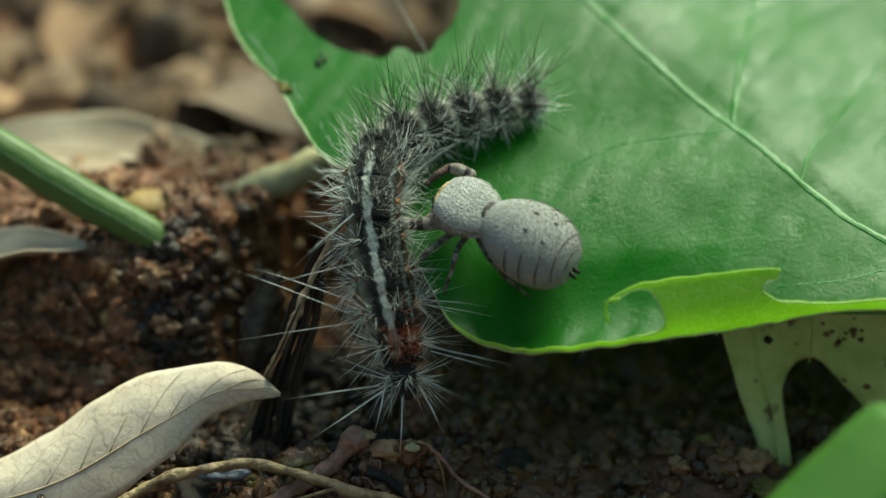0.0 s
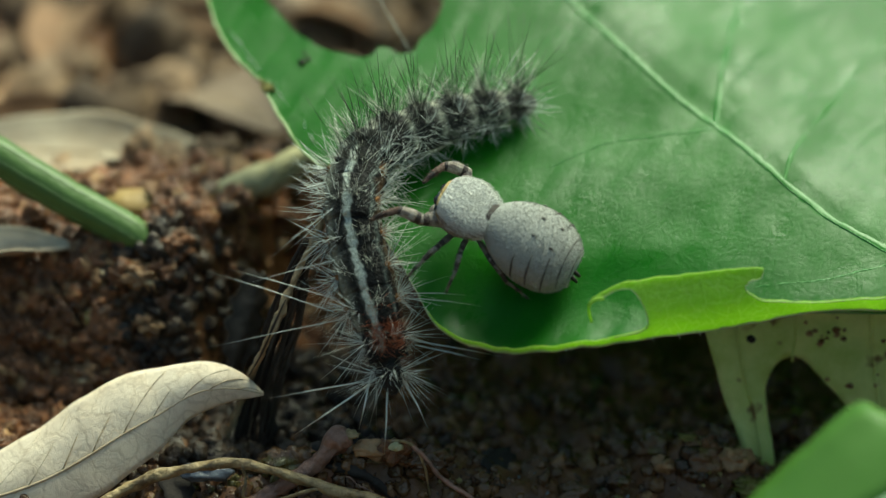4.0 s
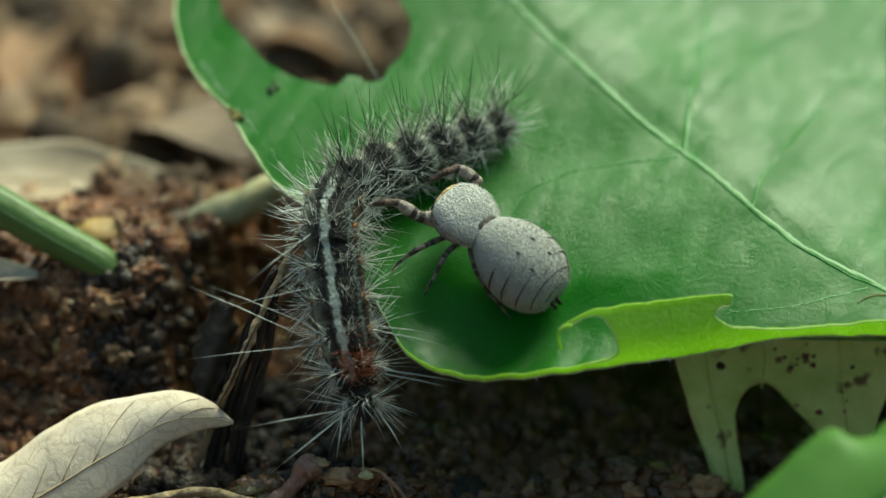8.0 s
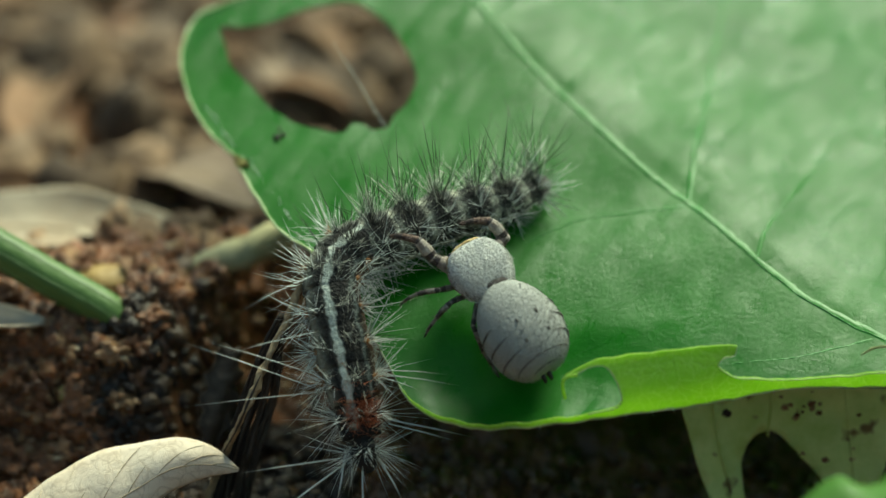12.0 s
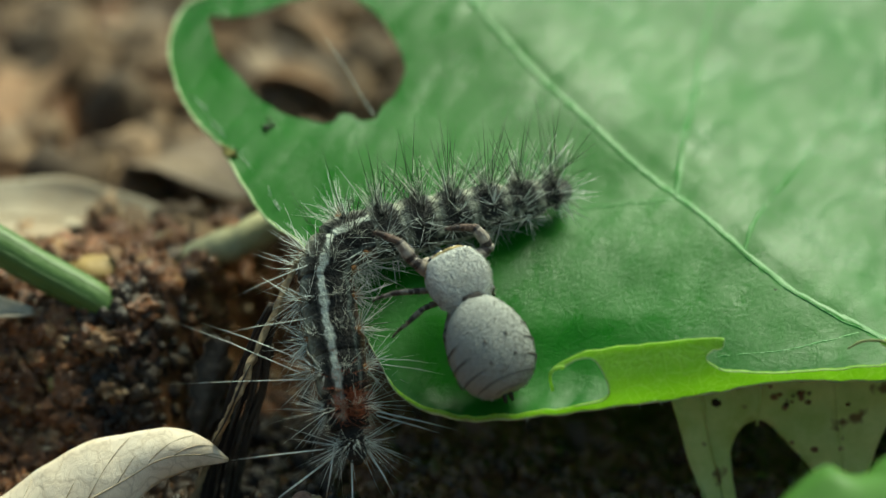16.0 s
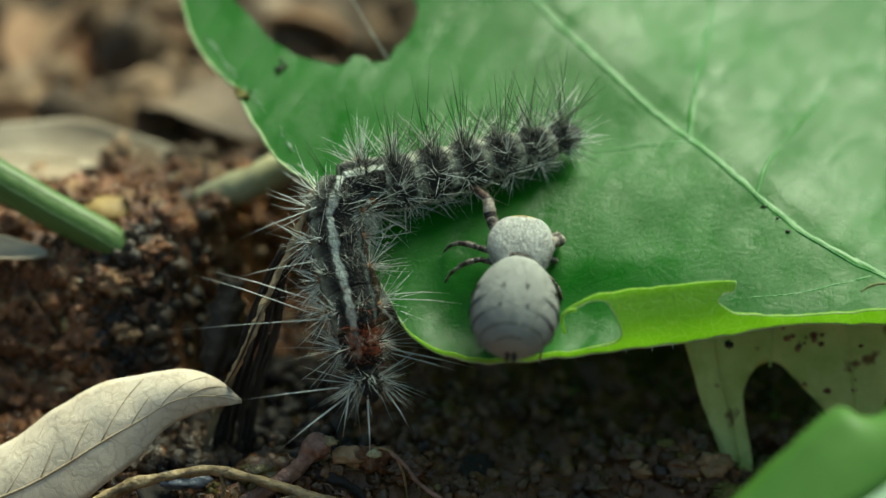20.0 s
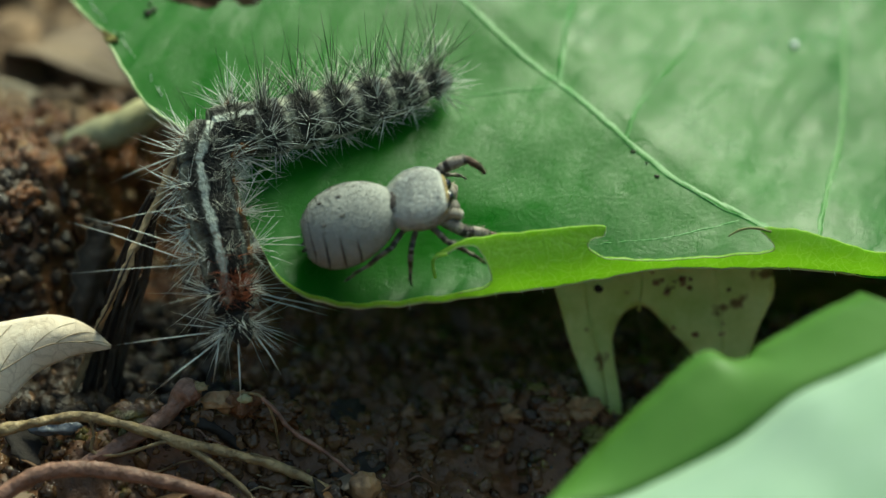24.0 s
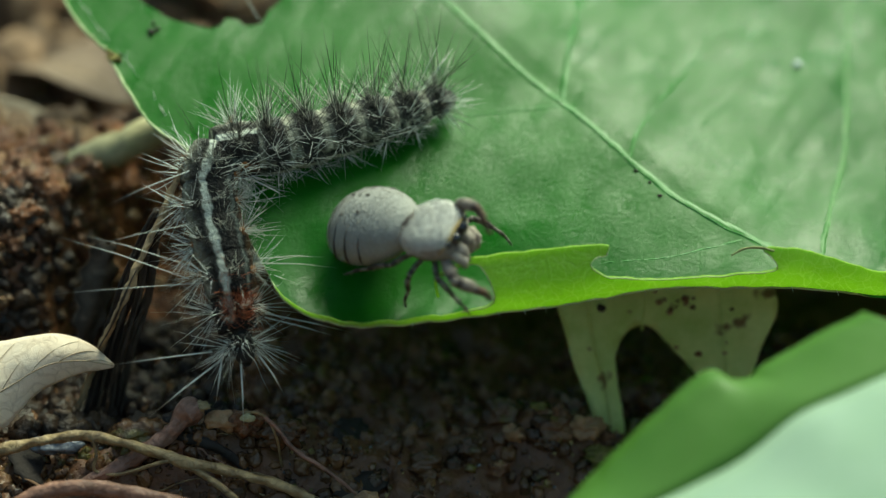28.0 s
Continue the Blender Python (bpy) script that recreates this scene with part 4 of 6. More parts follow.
def build_front_dry_leaf():
    """The tan dry leaf that lies in front of the bank, its tip arched up."""
    o = Vector((-22, -8, -0.5))
    leaf = thing("dry_leaf", "tan dry curled leaf with brown net veins on soil", "leaf", o)
    upper = [(-29.0, -8.6, -1.2), (-25.6, -8.0, 0.3), (-23.1, -7.2, 1.6), (-21.2, -6.5, 2.8), (-18.7, -5.8, 3.9), (-16.6, -5.6, 4.3), (-14.1, -5.5, 4.55), (-12.4, -5.8, 4.1), (-11.1, -6.3, 3.1)]
    lower = [(-29.0, -11.0, -3.0), (-25.4, -11.4, -2.6), (-22.6, -11.2, -2.0), (-20.4, -10.6, -1.2), (-18.6, -9.6, -0.3), (-16.7, -8.3, 0.7), (-15.2, -7.4, 2.0), (-13.2, -6.8, 2.75), (-11.1, -6.35, 3.0)]
    n = 60
    U, L = [[p - o for p in spline(c, n)] for c in (upper, lower)]
    rows = []
    for k in range(15):
        u = k / 14
        rows.append([a.lerp(b, u) + Vector((0, -0.55, 0.75)) * math.sin(u * math.pi) * min(1.0, (a - b).length / 3) * 0.8
                     + Vector((0, 0, 0.12)) * noise.noise(a.lerp(b, u) * 0.7) for a, b in zip(U, L)])
    bm = bmesh.new()
    loft(bm, rows, 0.13, True)
    part("blade", bm, [DRY_LEAF, DRY_LEAF, TWIG_TAN], leaf)
    line = [a.lerp(b, 0.62) + Vector((0, -0.55, 0.75)) * math.sin(0.62 * math.pi) * min(1.0, (a - b).length / 3) * 0.8 + Vector((0, -0.05, 0.05)) for a, b in zip(U, L)]
    bm = bmesh.new()
    tube(bm, line, [0.09 - 0.001 * i for i in range(n + 1)], 6, 0.2)
    part("midrib", bm, DRY_VEIN, leaf)
    for k in range(9):
        i0 = 6 + k * 6
        bm = bmesh.new()
        pts = []
        for q in range(9):
            i = min(i0 + q, n)
            u = 0.62 - 0.55 * q / 8
            a, b = U[i], L[i]
            pts.append(a.lerp(b, u) + Vector((0, -0.55, 0.75)) * math.sin(u * math.pi) * min(1.0, (a - b).length / 3) * 0.8 + Vector((0, -0.04, 0.05)))
        tube(bm, pts, [0.04 - 0.003 * q for q in range(9)], 5)
        part("side_vein", bm, DRY_VEIN, leaf)


build_front_dry_leaf()
LT = "dry leaf litter"
curled_leaf("dry_leaf", "blurred pale tan dry leaf lying behind the bank edge", 19.5, 5.8, 0.7, 0.8, LITTER_A, mm_pose(-33.5, 14.2, 7.2, 14, 2, -1), LT, 2.0)
curled_leaf("dry_leaf", "pale tan dry leaf scrap on the bank", 8.5, 3.6, 0.8, 0.4, LITTER_A, mm_pose(-31.0, 1.2, 6.9, -2, -6, 6), LT, 3.0)
spots = random.Random(77)
for k in range(30):
    mt = (LITTER_B, LITTER_C, LITTER_B, LITTER_C, LITTER_B)[k % 5]
    x, y = -40 + 9.2 * (k % 6) + spots.uniform(-3, 3), 22 + 7 * (k // 6) + spots.uniform(-3, 3)
    ln = spots.uniform(7, 14)
    curled_leaf("dry_leaf", ("brown", "tan", "greyish brown")[(LITTER_B, LITTER_A, LITTER_C).index(mt)] + " dry leaf in the blurred litter behind the bank", ln, ln * 0.5, spots.uniform(0.5, 1.3), 1.2, mt,
                mm_pose(x, y, ground_z(x, y) + 1.6, spots.uniform(-30, 30), spots.uniform(-15, 15), spots.uniform(-180, 180)), LT, 5.0 + k)


def rod(name, label, category, pts, radii, material, steps=40, sides=10, rough=0.15, kind=""):
    bm = bmesh.new()
    P = spline(pts, steps)
    R = [r.x for r in spline([(r, 0, 0) for r in radii], steps)]
    tube(bm, P, R, sides, rough)
    return tagged(part(name, bm, material), label, category, kind=kind)


def build_plant():
    o = Vector((-16.8, 1.8, 6.6))
    plant = thing("green_plant", "smooth green plant stem slanting into the soil", "plant", o)
    pts = [Vector(p) - o for p in [(-36, 7.2, 16.5), (-27.1, 4.7, 12.1), (-25.2, 4.1, 11.1), (-22.0, 3.2, 9.5), (-19.1, 2.4, 8.1), (-17.8, 2.2, 6.8), (-17.0, 2.4, 5.4)]]
    line = spline(pts, 50)
    rad = [r.x for r in spline([(r, 0, 0) for r in (1.1, 1.08, 1.08, 1.05, 1.0, 0.95, 0.8)], 50)]
    bm = bmesh.new()
    rings = tube(bm, line, rad, 24, 0.04)
    paths = [[r[k].co.copy() for r in rings] for k in (2, 5, 8, 11, 14, 17, 20, 23)]
    part("stem", bm, STEM_GREEN, plant)
    for p in paths:
        bm = bmesh.new()
        tube(bm, p, 0.035, 5, 0.3)
        part("stem_ridge", bm, STEM_PALE, plant, "pale lengthwise ridge")


build_plant()
rod("twig", "thin tan twig with split bark leaning on the bank", "twig", [(-7.2, -2.0, 13.3), (-7.8, -2.9, 12.1), (-8.5, -3.9, 10.8), (-9.3, -4.8, 9.5), (-10.0, -5.8, 8.0), (-10.8, -6.4, 6.5), (-11.7, -5.6, 4.0), (-12.9, -5.2, 0.6), (-13.6, -5.4, -1.4)], [0.10, 0.17, 0.2, 0.16, 0.24, 0.16, 0.2, 0.18, 0.16], TWIG_TAN, 110, 10, 1.1)
rod("twig_fibre", "loose bark fibre on the tan twig", "fibre", [(-8.3, -3.6, 11.2), (-9.0, -4.5, 10.0), (-9.9, -5.5, 8.3), (-10.3, -5.8, 7.2)], [0.03, 0.06, 0.05, 0.02], TWIG_TAN, 40, 6, 0.8)
rod("twig_fibre", "loose bark fibre on the tan twig", "fibre", [(-9.4, -5.1, 9.2), (-10.2, -6.2, 7.9), (-11.0, -6.5, 6.0), (-11.9, -5.8, 3.9)], [0.02, 0.06, 0.06, 0.03], BARK_FLAKE, 40, 6, 0.8)
rod("pale_stick", "pale yellowish broken stick on the bank edge", "stick", [(-15.0, 7.4, 7.2), (-14.1, 7.6, 7.5), (-11.8, 8.2, 8.4), (-8.8, 9.0, 9.5), (-6.5, 9.6, 10.2)], [0.7, 1.0, 1.0, 0.9, 0.7], PALE_STICK, 30, 12, 0.25)


def build_bark():
    rng = random.Random(31)
    o = Vector((-12.4, -4.0, -1.2))
    bark = thing("bark_strip", "dark fibrous strip of wet bark behind the twig", "bark", o)
    for k in range(28):
        j = Vector((rng.uniform(-0.9, 1.1), rng.uniform(0.2, 1.2), 0))
        P = [Vector(p) + j * f - o for p, f in (((-8.5, -2.9, 10.8), 0.35), ((-9.5, -3.6, 8.3), 0.7), ((-10.2, -4.2, 5.8), 1.0), ((-11.2, -5.0, 2.8), 1.0), ((-12.2, -5.6, -1.4), 1.1))]
        bm = bmesh.new()
        r = rng.uniform(0.04, 0.15)
        tube(bm, spline(P[rng.randrange(0, 2):], 30), [r * (1 + 0.4 * math.sin(q * 0.6 + k)) for q in range(31)], 7, 0.5, 1.0, None, k)
        part("fibre", bm, (BARK_DARK, BARK_FLAKE, BARK_FLAKE)[k % 3], bark)
    flake = thing("papery_flake", "dark papery flake of old leaf on the bank", "leaf scrap", (-13.0, -2.2, 1.0))
    o = Vector((-13.0, -2.2, 1.0))
    bm = bmesh.new()
    rows = []
    for q in range(15):
        u = q / 14
        c = Vector((-11.9, 0.3, 6.9)).lerp(Vector((-13.1, -2.0, 1.4)), u)
        w = 1.0 * math.sin(math.pi * (0.12 + 0.8 * u)) ** 0.7 * (1 + 0.25 * math.sin(q * 1.9))
        rows.append([c + Vector((w * (v / 4 - 1), 0.3 * math.sin(v * 0.8 + u * 3), 0.12 * noise.noise(c + Vector((v, 0, 0))))) - o for v in range(9)])
    loft(bm, rows, 0.06)
    part("blade", bm, BARK_FLAKE, flake)
    bm = bmesh.new()
    tube(bm, [r[0] + Vector((0, -0.03, 0.02)) for r in rows], 0.03, 5, 0.4)
    part("torn_edge", bm, LITTER_C, flake)


build_bark()
rod("root", "long tan root lying across the soil", "root", [(-20.5, -12.6, -0.6), (-18.4, -11.4, 0.2), (-16.4, -11.0, 0.9), (-14.6, -10.8, 1.3), (-12.2, -10.7, 1.5), (-9.4, -11.0, 0.9), (-7.0, -11.5, 0.3), (-4.3, -11.8, -0.2), (-1.2, -12.4, -1.0), (1.8, -13.1, -2.4)], [0.35, 0.30, 0.34, 0.25, 0.27, 0.24, 0.32, 0.25, 0.27, 0.2], ROOT_TAN, 90, 12, 0.55)
rod("root", "thin tan side root", "root", [(-7.0, -11.5, 0.3), (-5.4, -12.2, -0.6), (-4.0, -13.0, -1.4), (-2.9, -13.8, -2.2)], [0.24, 0.2, 0.16, 0.12], ROOT_TAN, 30, 8, 0.3)
rod("root", "thin looping tan side root", "root", [(-12.0, -10.8, 1.4), (-11.8, -11.2, 0.6), (-11.9, -11.5, -0.2), (-10.6, -11.6, -0.4), (-8.6, -11.6, 0.3), (-7.6, -11.5, 0.5)], [0.1, 0.1, 0.09, 0.1, 0.1, 0.1], ROOT_TAN, 40, 7, 0.3)
rod("root", "purplish pink root on the soil", "root", [(-18.5, -15.6, -1.6), (-16.2, -14.3, -0.7), (-14.4, -13.8, 0.1), (-12.0, -13.7, 0.3), (-9.0, -13.9, -0.1), (-5.7, -14.3, -0.9), (-3.0, -14.8, -2.0)], [0.4, 0.45, 0.45, 0.42, 0.4, 0.36, 0.3], ROOT_PINK, 60, 10, 0.2)
rod("root", "knobbly tan and pinkish root stub", "root", [(-13.0, -12.0, -0.9), (-11.0, -11.2, -0.4), (-9.4, -10.5, 0.3), (-8.2, -10.0, 0.9), (-7.4, -9.6, 1.6), (-6.9, -9.3, 2.0), (-6.3, -9.2, 2.3)], [0.28, 0.36, 0.4, 0.44, 0.5, 0.66, 0.5], ROOT_PINK, 70, 16, 0.6)
rod("root", "dark bent rootlet under the stub", "root", [(-9.0, -9.2, -1.0), (-7.8, -9.4, 0.3), (-6.4, -9.9, 0.6), (-5.0, -10.3, 0.1), (-3.8, -10.6, -1.0)], [0.2, 0.28, 0.3, 0.26, 0.2], BARK_DARK, 50, 10, 0.6)
rod("root", "thin pale rootlet loop", "root", [(-4.6, -9.2, 1.2), (-3.8, -9.6, 2.2), (-2.8, -10.1, 2.3), (-2.2, -10.4, 1.2), (-1.9, -10.5, -0.8)], [0.07, 0.08, 0.08, 0.07, 0.06], ROOT_TAN, 40, 7, 0.4)
rod("root", "fine pinkish root on soil", "root", [(-2.8, -10.1, 2.3), (-2.0, -10.5, 1.6), (-1.2, -11.1, 0.8), (0.6, -11.7, -0.2), (2.1, -12.4, -1.2)], [0.12, 0.11, 0.13, 0.11, 0.08], ROOT_PINK, 40, 7, 0.5)


def lump(name, label, category, c, r, squash, material, rough=0.3, freq=2.0, seed=0.0, group=""):
    bm = bmesh.new()
    ball(bm, c, r, 24, 16, rough, freq, squash, seed)
    return tagged(part(name, bm, material), label, category, group)


lump("seed", "yellowish flattened seed on the bank edge", "seed", (-19.4, 6.0, 8.0), 1.75, (1.0, 0.7, 0.42), SEED_YELLOW, 0.12, 1.5, 1)
lump("seed", "small tan nut on the soil", "seed", (2.7, -12.6, -1.9), 0.9, (1, 0.9, 0.9), AMBER, 0.35, 2.2, 2)
lump("wood_bit", "cut tan wood bit on the root end", "wood", (-6.2, -9.3, 2.45), 0.4, (1.1, 0.9, 0.5), ROOT_TAN, 0.5, 3.0, 4)
lump("resin_bit", "amber translucent bit beside the root end", "resin", (-5.1, -9.4, 1.55), 0.72, (1.25, 0.7, 0.75), AMBER, 0.6, 2.2, 5)
lump("clod", "dark red wet clod on the ridge of soil", "soil clod", (-3.8, -9.4, 1.45), 0.85, (1.1, 0.8, 0.85), CRUMB, 0.8, 2.0, 6, "wet clods")
lump("clod", "dark wet clod on the ridge of soil", "soil clod", (-9.6, -9.6, 0.9), 0.95, (1.4, 0.8, 0.7), GRIT, 0.9, 2.2, 7, "wet clods")
lump("clod", "dark wet clod on the ridge of soil", "soil clod", (-1.9, -9.7, 0.9), 0.9, (1.2, 0.8, 0.8), GRIT, 0.9, 2.2, 8, "wet clods")
lump("pale_chip", "shiny pale chip on a wet clod", "chip", (-3.7, -9.9, 2.05), 0.3, (1.2, 0.7, 0.8), PALE_STICK, 0.6, 2.5, 9)
lump("stone_chip", "bluish grey wet stone chip under the dry leaf", "stone", (-14.2, -9.3, -0.1), 0.85, (1.6, 0.7, 0.6), STONE_BLUE, 0.5, 2.0, 10)
for k, (x, y, r, mt, lb) in enumerate([(-18.4, 0.5, 0.95, TAN_CRUMB, "pale tan"), (-17.2, 0.9, 0.85, CRUMB, "reddish"), (-19.6, 0.7, 0.7, CRUMB, "reddish"), (-16.4, 1.8, 0.9, CRUMB, "reddish"), (-18.0, -0.6, 0.8, TAN_CRUMB, "pale tan"),
                                       (-15.2, 5.6, 0.9, TAN_CRUMB, "pale tan"), (-13.4, 6.4, 0.8, CRUMB, "reddish"), (-11.6, 7.0, 0.7, TAN_CRUMB, "pale tan"), (-17.0, 5.2, 1.0, CRUMB, "reddish"), (-21.5, -1.6, 0.9, TAN_CRUMB, "pale tan"), (-24.0, -2.6, 1.0, CRUMB, "reddish"), (-22.4, -4.4, 0.9, TAN_CRUMB, "pale tan")]):
    lump("clod", lb + " crumbly clod on the bank", "soil clod", (x, y, ground_z(x, y) + r * 0.35), r, (1.1, 0.9, 0.85), mt, 0.85, 2.3, 40 + k, "bank clods")
rootlets = random.Random(64)
for k in range(9):
    x, y = rootlets.uniform(-11, 3), rootlets.uniform(-13, -9.5)
    a = rootlets.uniform(-0.6, 0.4)
    P = []
    for q in range(6):
        px, py = x + q * 0.75 * math.cos(a) + rootlets.uniform(-0.15, 0.15), y + q * 0.75 * math.sin(a)
        P.append((px, py, ground_z(px, py) + (0.25 if 0 < q < 5 else -0.1) + rootlets.uniform(0, 0.35)))
    rod("root", "hair-thin pale rootlet on the wet soil", "root", P, [0.03, 0.05, 0.05, 0.045, 0.04, 0.025], (ROOT_TAN, ROOT_PINK, TWIG_TAN)[k % 3], 40, 6, 0.4)
crumbs("wet_glints", "tiny glistening water drops on the grit", 420, (-16, 19), (-14, -5.5), (0.03, 0.13), GLINT, 41, 3)
crumbs("straw_flecks", "small pale straw-coloured flecks on the damp grit", 150, (-16, 20), (-14, -4.5), (0.05, 0.22), FLECK, 43, 2)


# ---- hairy caterpillar ----
N_SEG = 13
SPINES = [
    (0.0, [(-3.93, -9.26, 5.06), (-4.49, -7.5, 7.67), (-5.2, -5.9, 9.89), (-5.71, -4.2, 11.88), (-5.92, -2.6, 13.59), (-5.42, 0.74, 14.18), (-3.74, 2.25, 14.61), (-1.71, 3.28, 14.95), (0.5, 4.18, 15.19), (2.25, 4.8, 15.22), (3.37, 5.33, 15.12)]),
    (3.0, [(-3.89, -9.26, 5.44), (-4.39, -7.5, 7.76), (-5.25, -5.9, 9.97), (-5.88, -4.2, 11.79), (-6.02, -2.6, 13.5), (-5.5, 0.45, 14.07), (-4.07, 1.95, 14.49), (-1.74, 3.16, 14.9), (0.47, 4.05, 15.14), (2.38, 4.66, 15.17), (3.66, 5.19, 15.07)]),
    (6.0, [(-3.76, -9.26, 5.16), (-4.5, -7.5, 7.75), (-5.28, -5.9, 9.79), (-5.91, -4.2, 11.6), (-6.25, -2.6, 13.31), (-5.72, 0.06, 13.92), (-4.36, 1.37, 14.27), (-2.18, 2.19, 14.53), (0.02, 3.28, 14.85), (2.08, 4.28, 15.03), (3.68, 5.21, 15.08)]),
    (8.0, [(-3.66, -9.26, 5.33), (-4.4, -7.5, 7.63), (-5.01, -5.9, 9.67), (-5.42, -4.2, 11.66), (-5.66, -2.6, 13.37), (-5.12, -0.06, 13.88), (-3.44, 1.43, 14.29), (-1.41, 2.25, 14.55), (0.64, 3.44, 14.91), (2.55, 4.52, 15.12), (4.32, 5.73, 15.28)]),
    (11.0, [(-3.84, -9.26, 5.23), (-4.46, -7.5, 7.55), (-5.08, -5.9, 9.76), (-5.7, -4.2, 11.75), (-5.89, -2.6, 12.93), (-5.01, -0.72, 13.63), (-2.87, 0.57, 13.97), (-0.69, 1.77, 14.37), (1.51, 2.64, 14.6), (3.74, 3.83, 14.86), (5.36, 5.14, 15.05)]),
    (16.0, [(-3.89, -9.26, 5.0), (-4.53, -7.5, 7.3), (-4.91, -5.9, 9.33), (-5.39, -4.2, 10.97), (-5.57, -2.6, 12.51), (-4.98, -1.17, 13.46), (-2.84, -0.07, 13.72), (-0.36, 0.74, 13.98), (2.46, 1.61, 14.21), (5.31, 2.59, 14.39), (7.72, 3.7, 14.51)]),
    (20.0, [(-3.74, -9.26, 5.31), (-4.4, -7.5, 7.23), (-4.86, -5.9, 9.44), (-5.49, -4.2, 10.89), (-5.76, -2.6, 12.43), (-5.17, -1.26, 13.42), (-3.1, -0.7, 13.48), (-0.63, 0.0, 13.7), (2.01, 0.95, 13.95), (4.84, 2.1, 14.2), (7.51, 3.5, 14.42)]),
]


def segment_pose(spine, i):
    """Pose of ring i: its x along the body towards the tail, its z the back."""
    curve = even(spline(spine, 80), N_SEG * 2)
    p = curve[2 * i + 1]
    d = (curve[2 * i + 2] - curve[2 * i]).normalized()
    k = smooth01(3.5, 8.0, i)
    back = Vector((0.15, -0.80, 0.55)).lerp(Vector((0.0, -0.45, 0.9)), k)
    y = back.cross(d).normalized()
    z = d.cross(y)
    m = Matrix((d, y, z)).transposed().to_4x4()
    m.translation = p * MM
    return m


# ring, root and tip of each very long hair
LONG_HAIRS = [
    (3, (-6.8, -6.7, 8.9), (-13.9, -6.3, 11.4)),
    (3, (-6.8, -6.3, 9.5), (-12.6, -6.3, 11.5)),
    (2, (-5.6, -6.7, 8.7), (-14.4, -7.9, 8.7)),
    (3, (-3.2, -6.2, 9.6), (1.1, -7.2, 9.9)),
    (3, (-3.2, -6.1, 9.8), (0.4, -6.9, 10.4)),
    (1, (-2.8, -7.6, 7.3), (1.9, -8.9, 6.9)),
    (1, (-2.8, -7.7, 7.1), (0.8, -9.0, 6.8)),
    (0, (-4.1, -8.6, 5.5), (-3.9, -11.6, 2.4)),
    (0, (-5.0, -8.5, 5.7), (-5.4, -10.9, 3.6)),
    (0, (-3.2, -8.6, 5.5), (-1.7, -10.6, 4.0)),
    (0, (-5.0, -8.8, 5.2), (-8.9, -11.2, 3.1)),
    (1, (-5.6, -8.6, 5.5), (-10.8, -9.8, 5.5)),
    (5, (-6.8, -3.8, 13.9), (-11.2, -5.6, 12.8)),
    (4, (-6.8, -5.2, 11.4), (-11.7, -6.6, 11.0)),
]


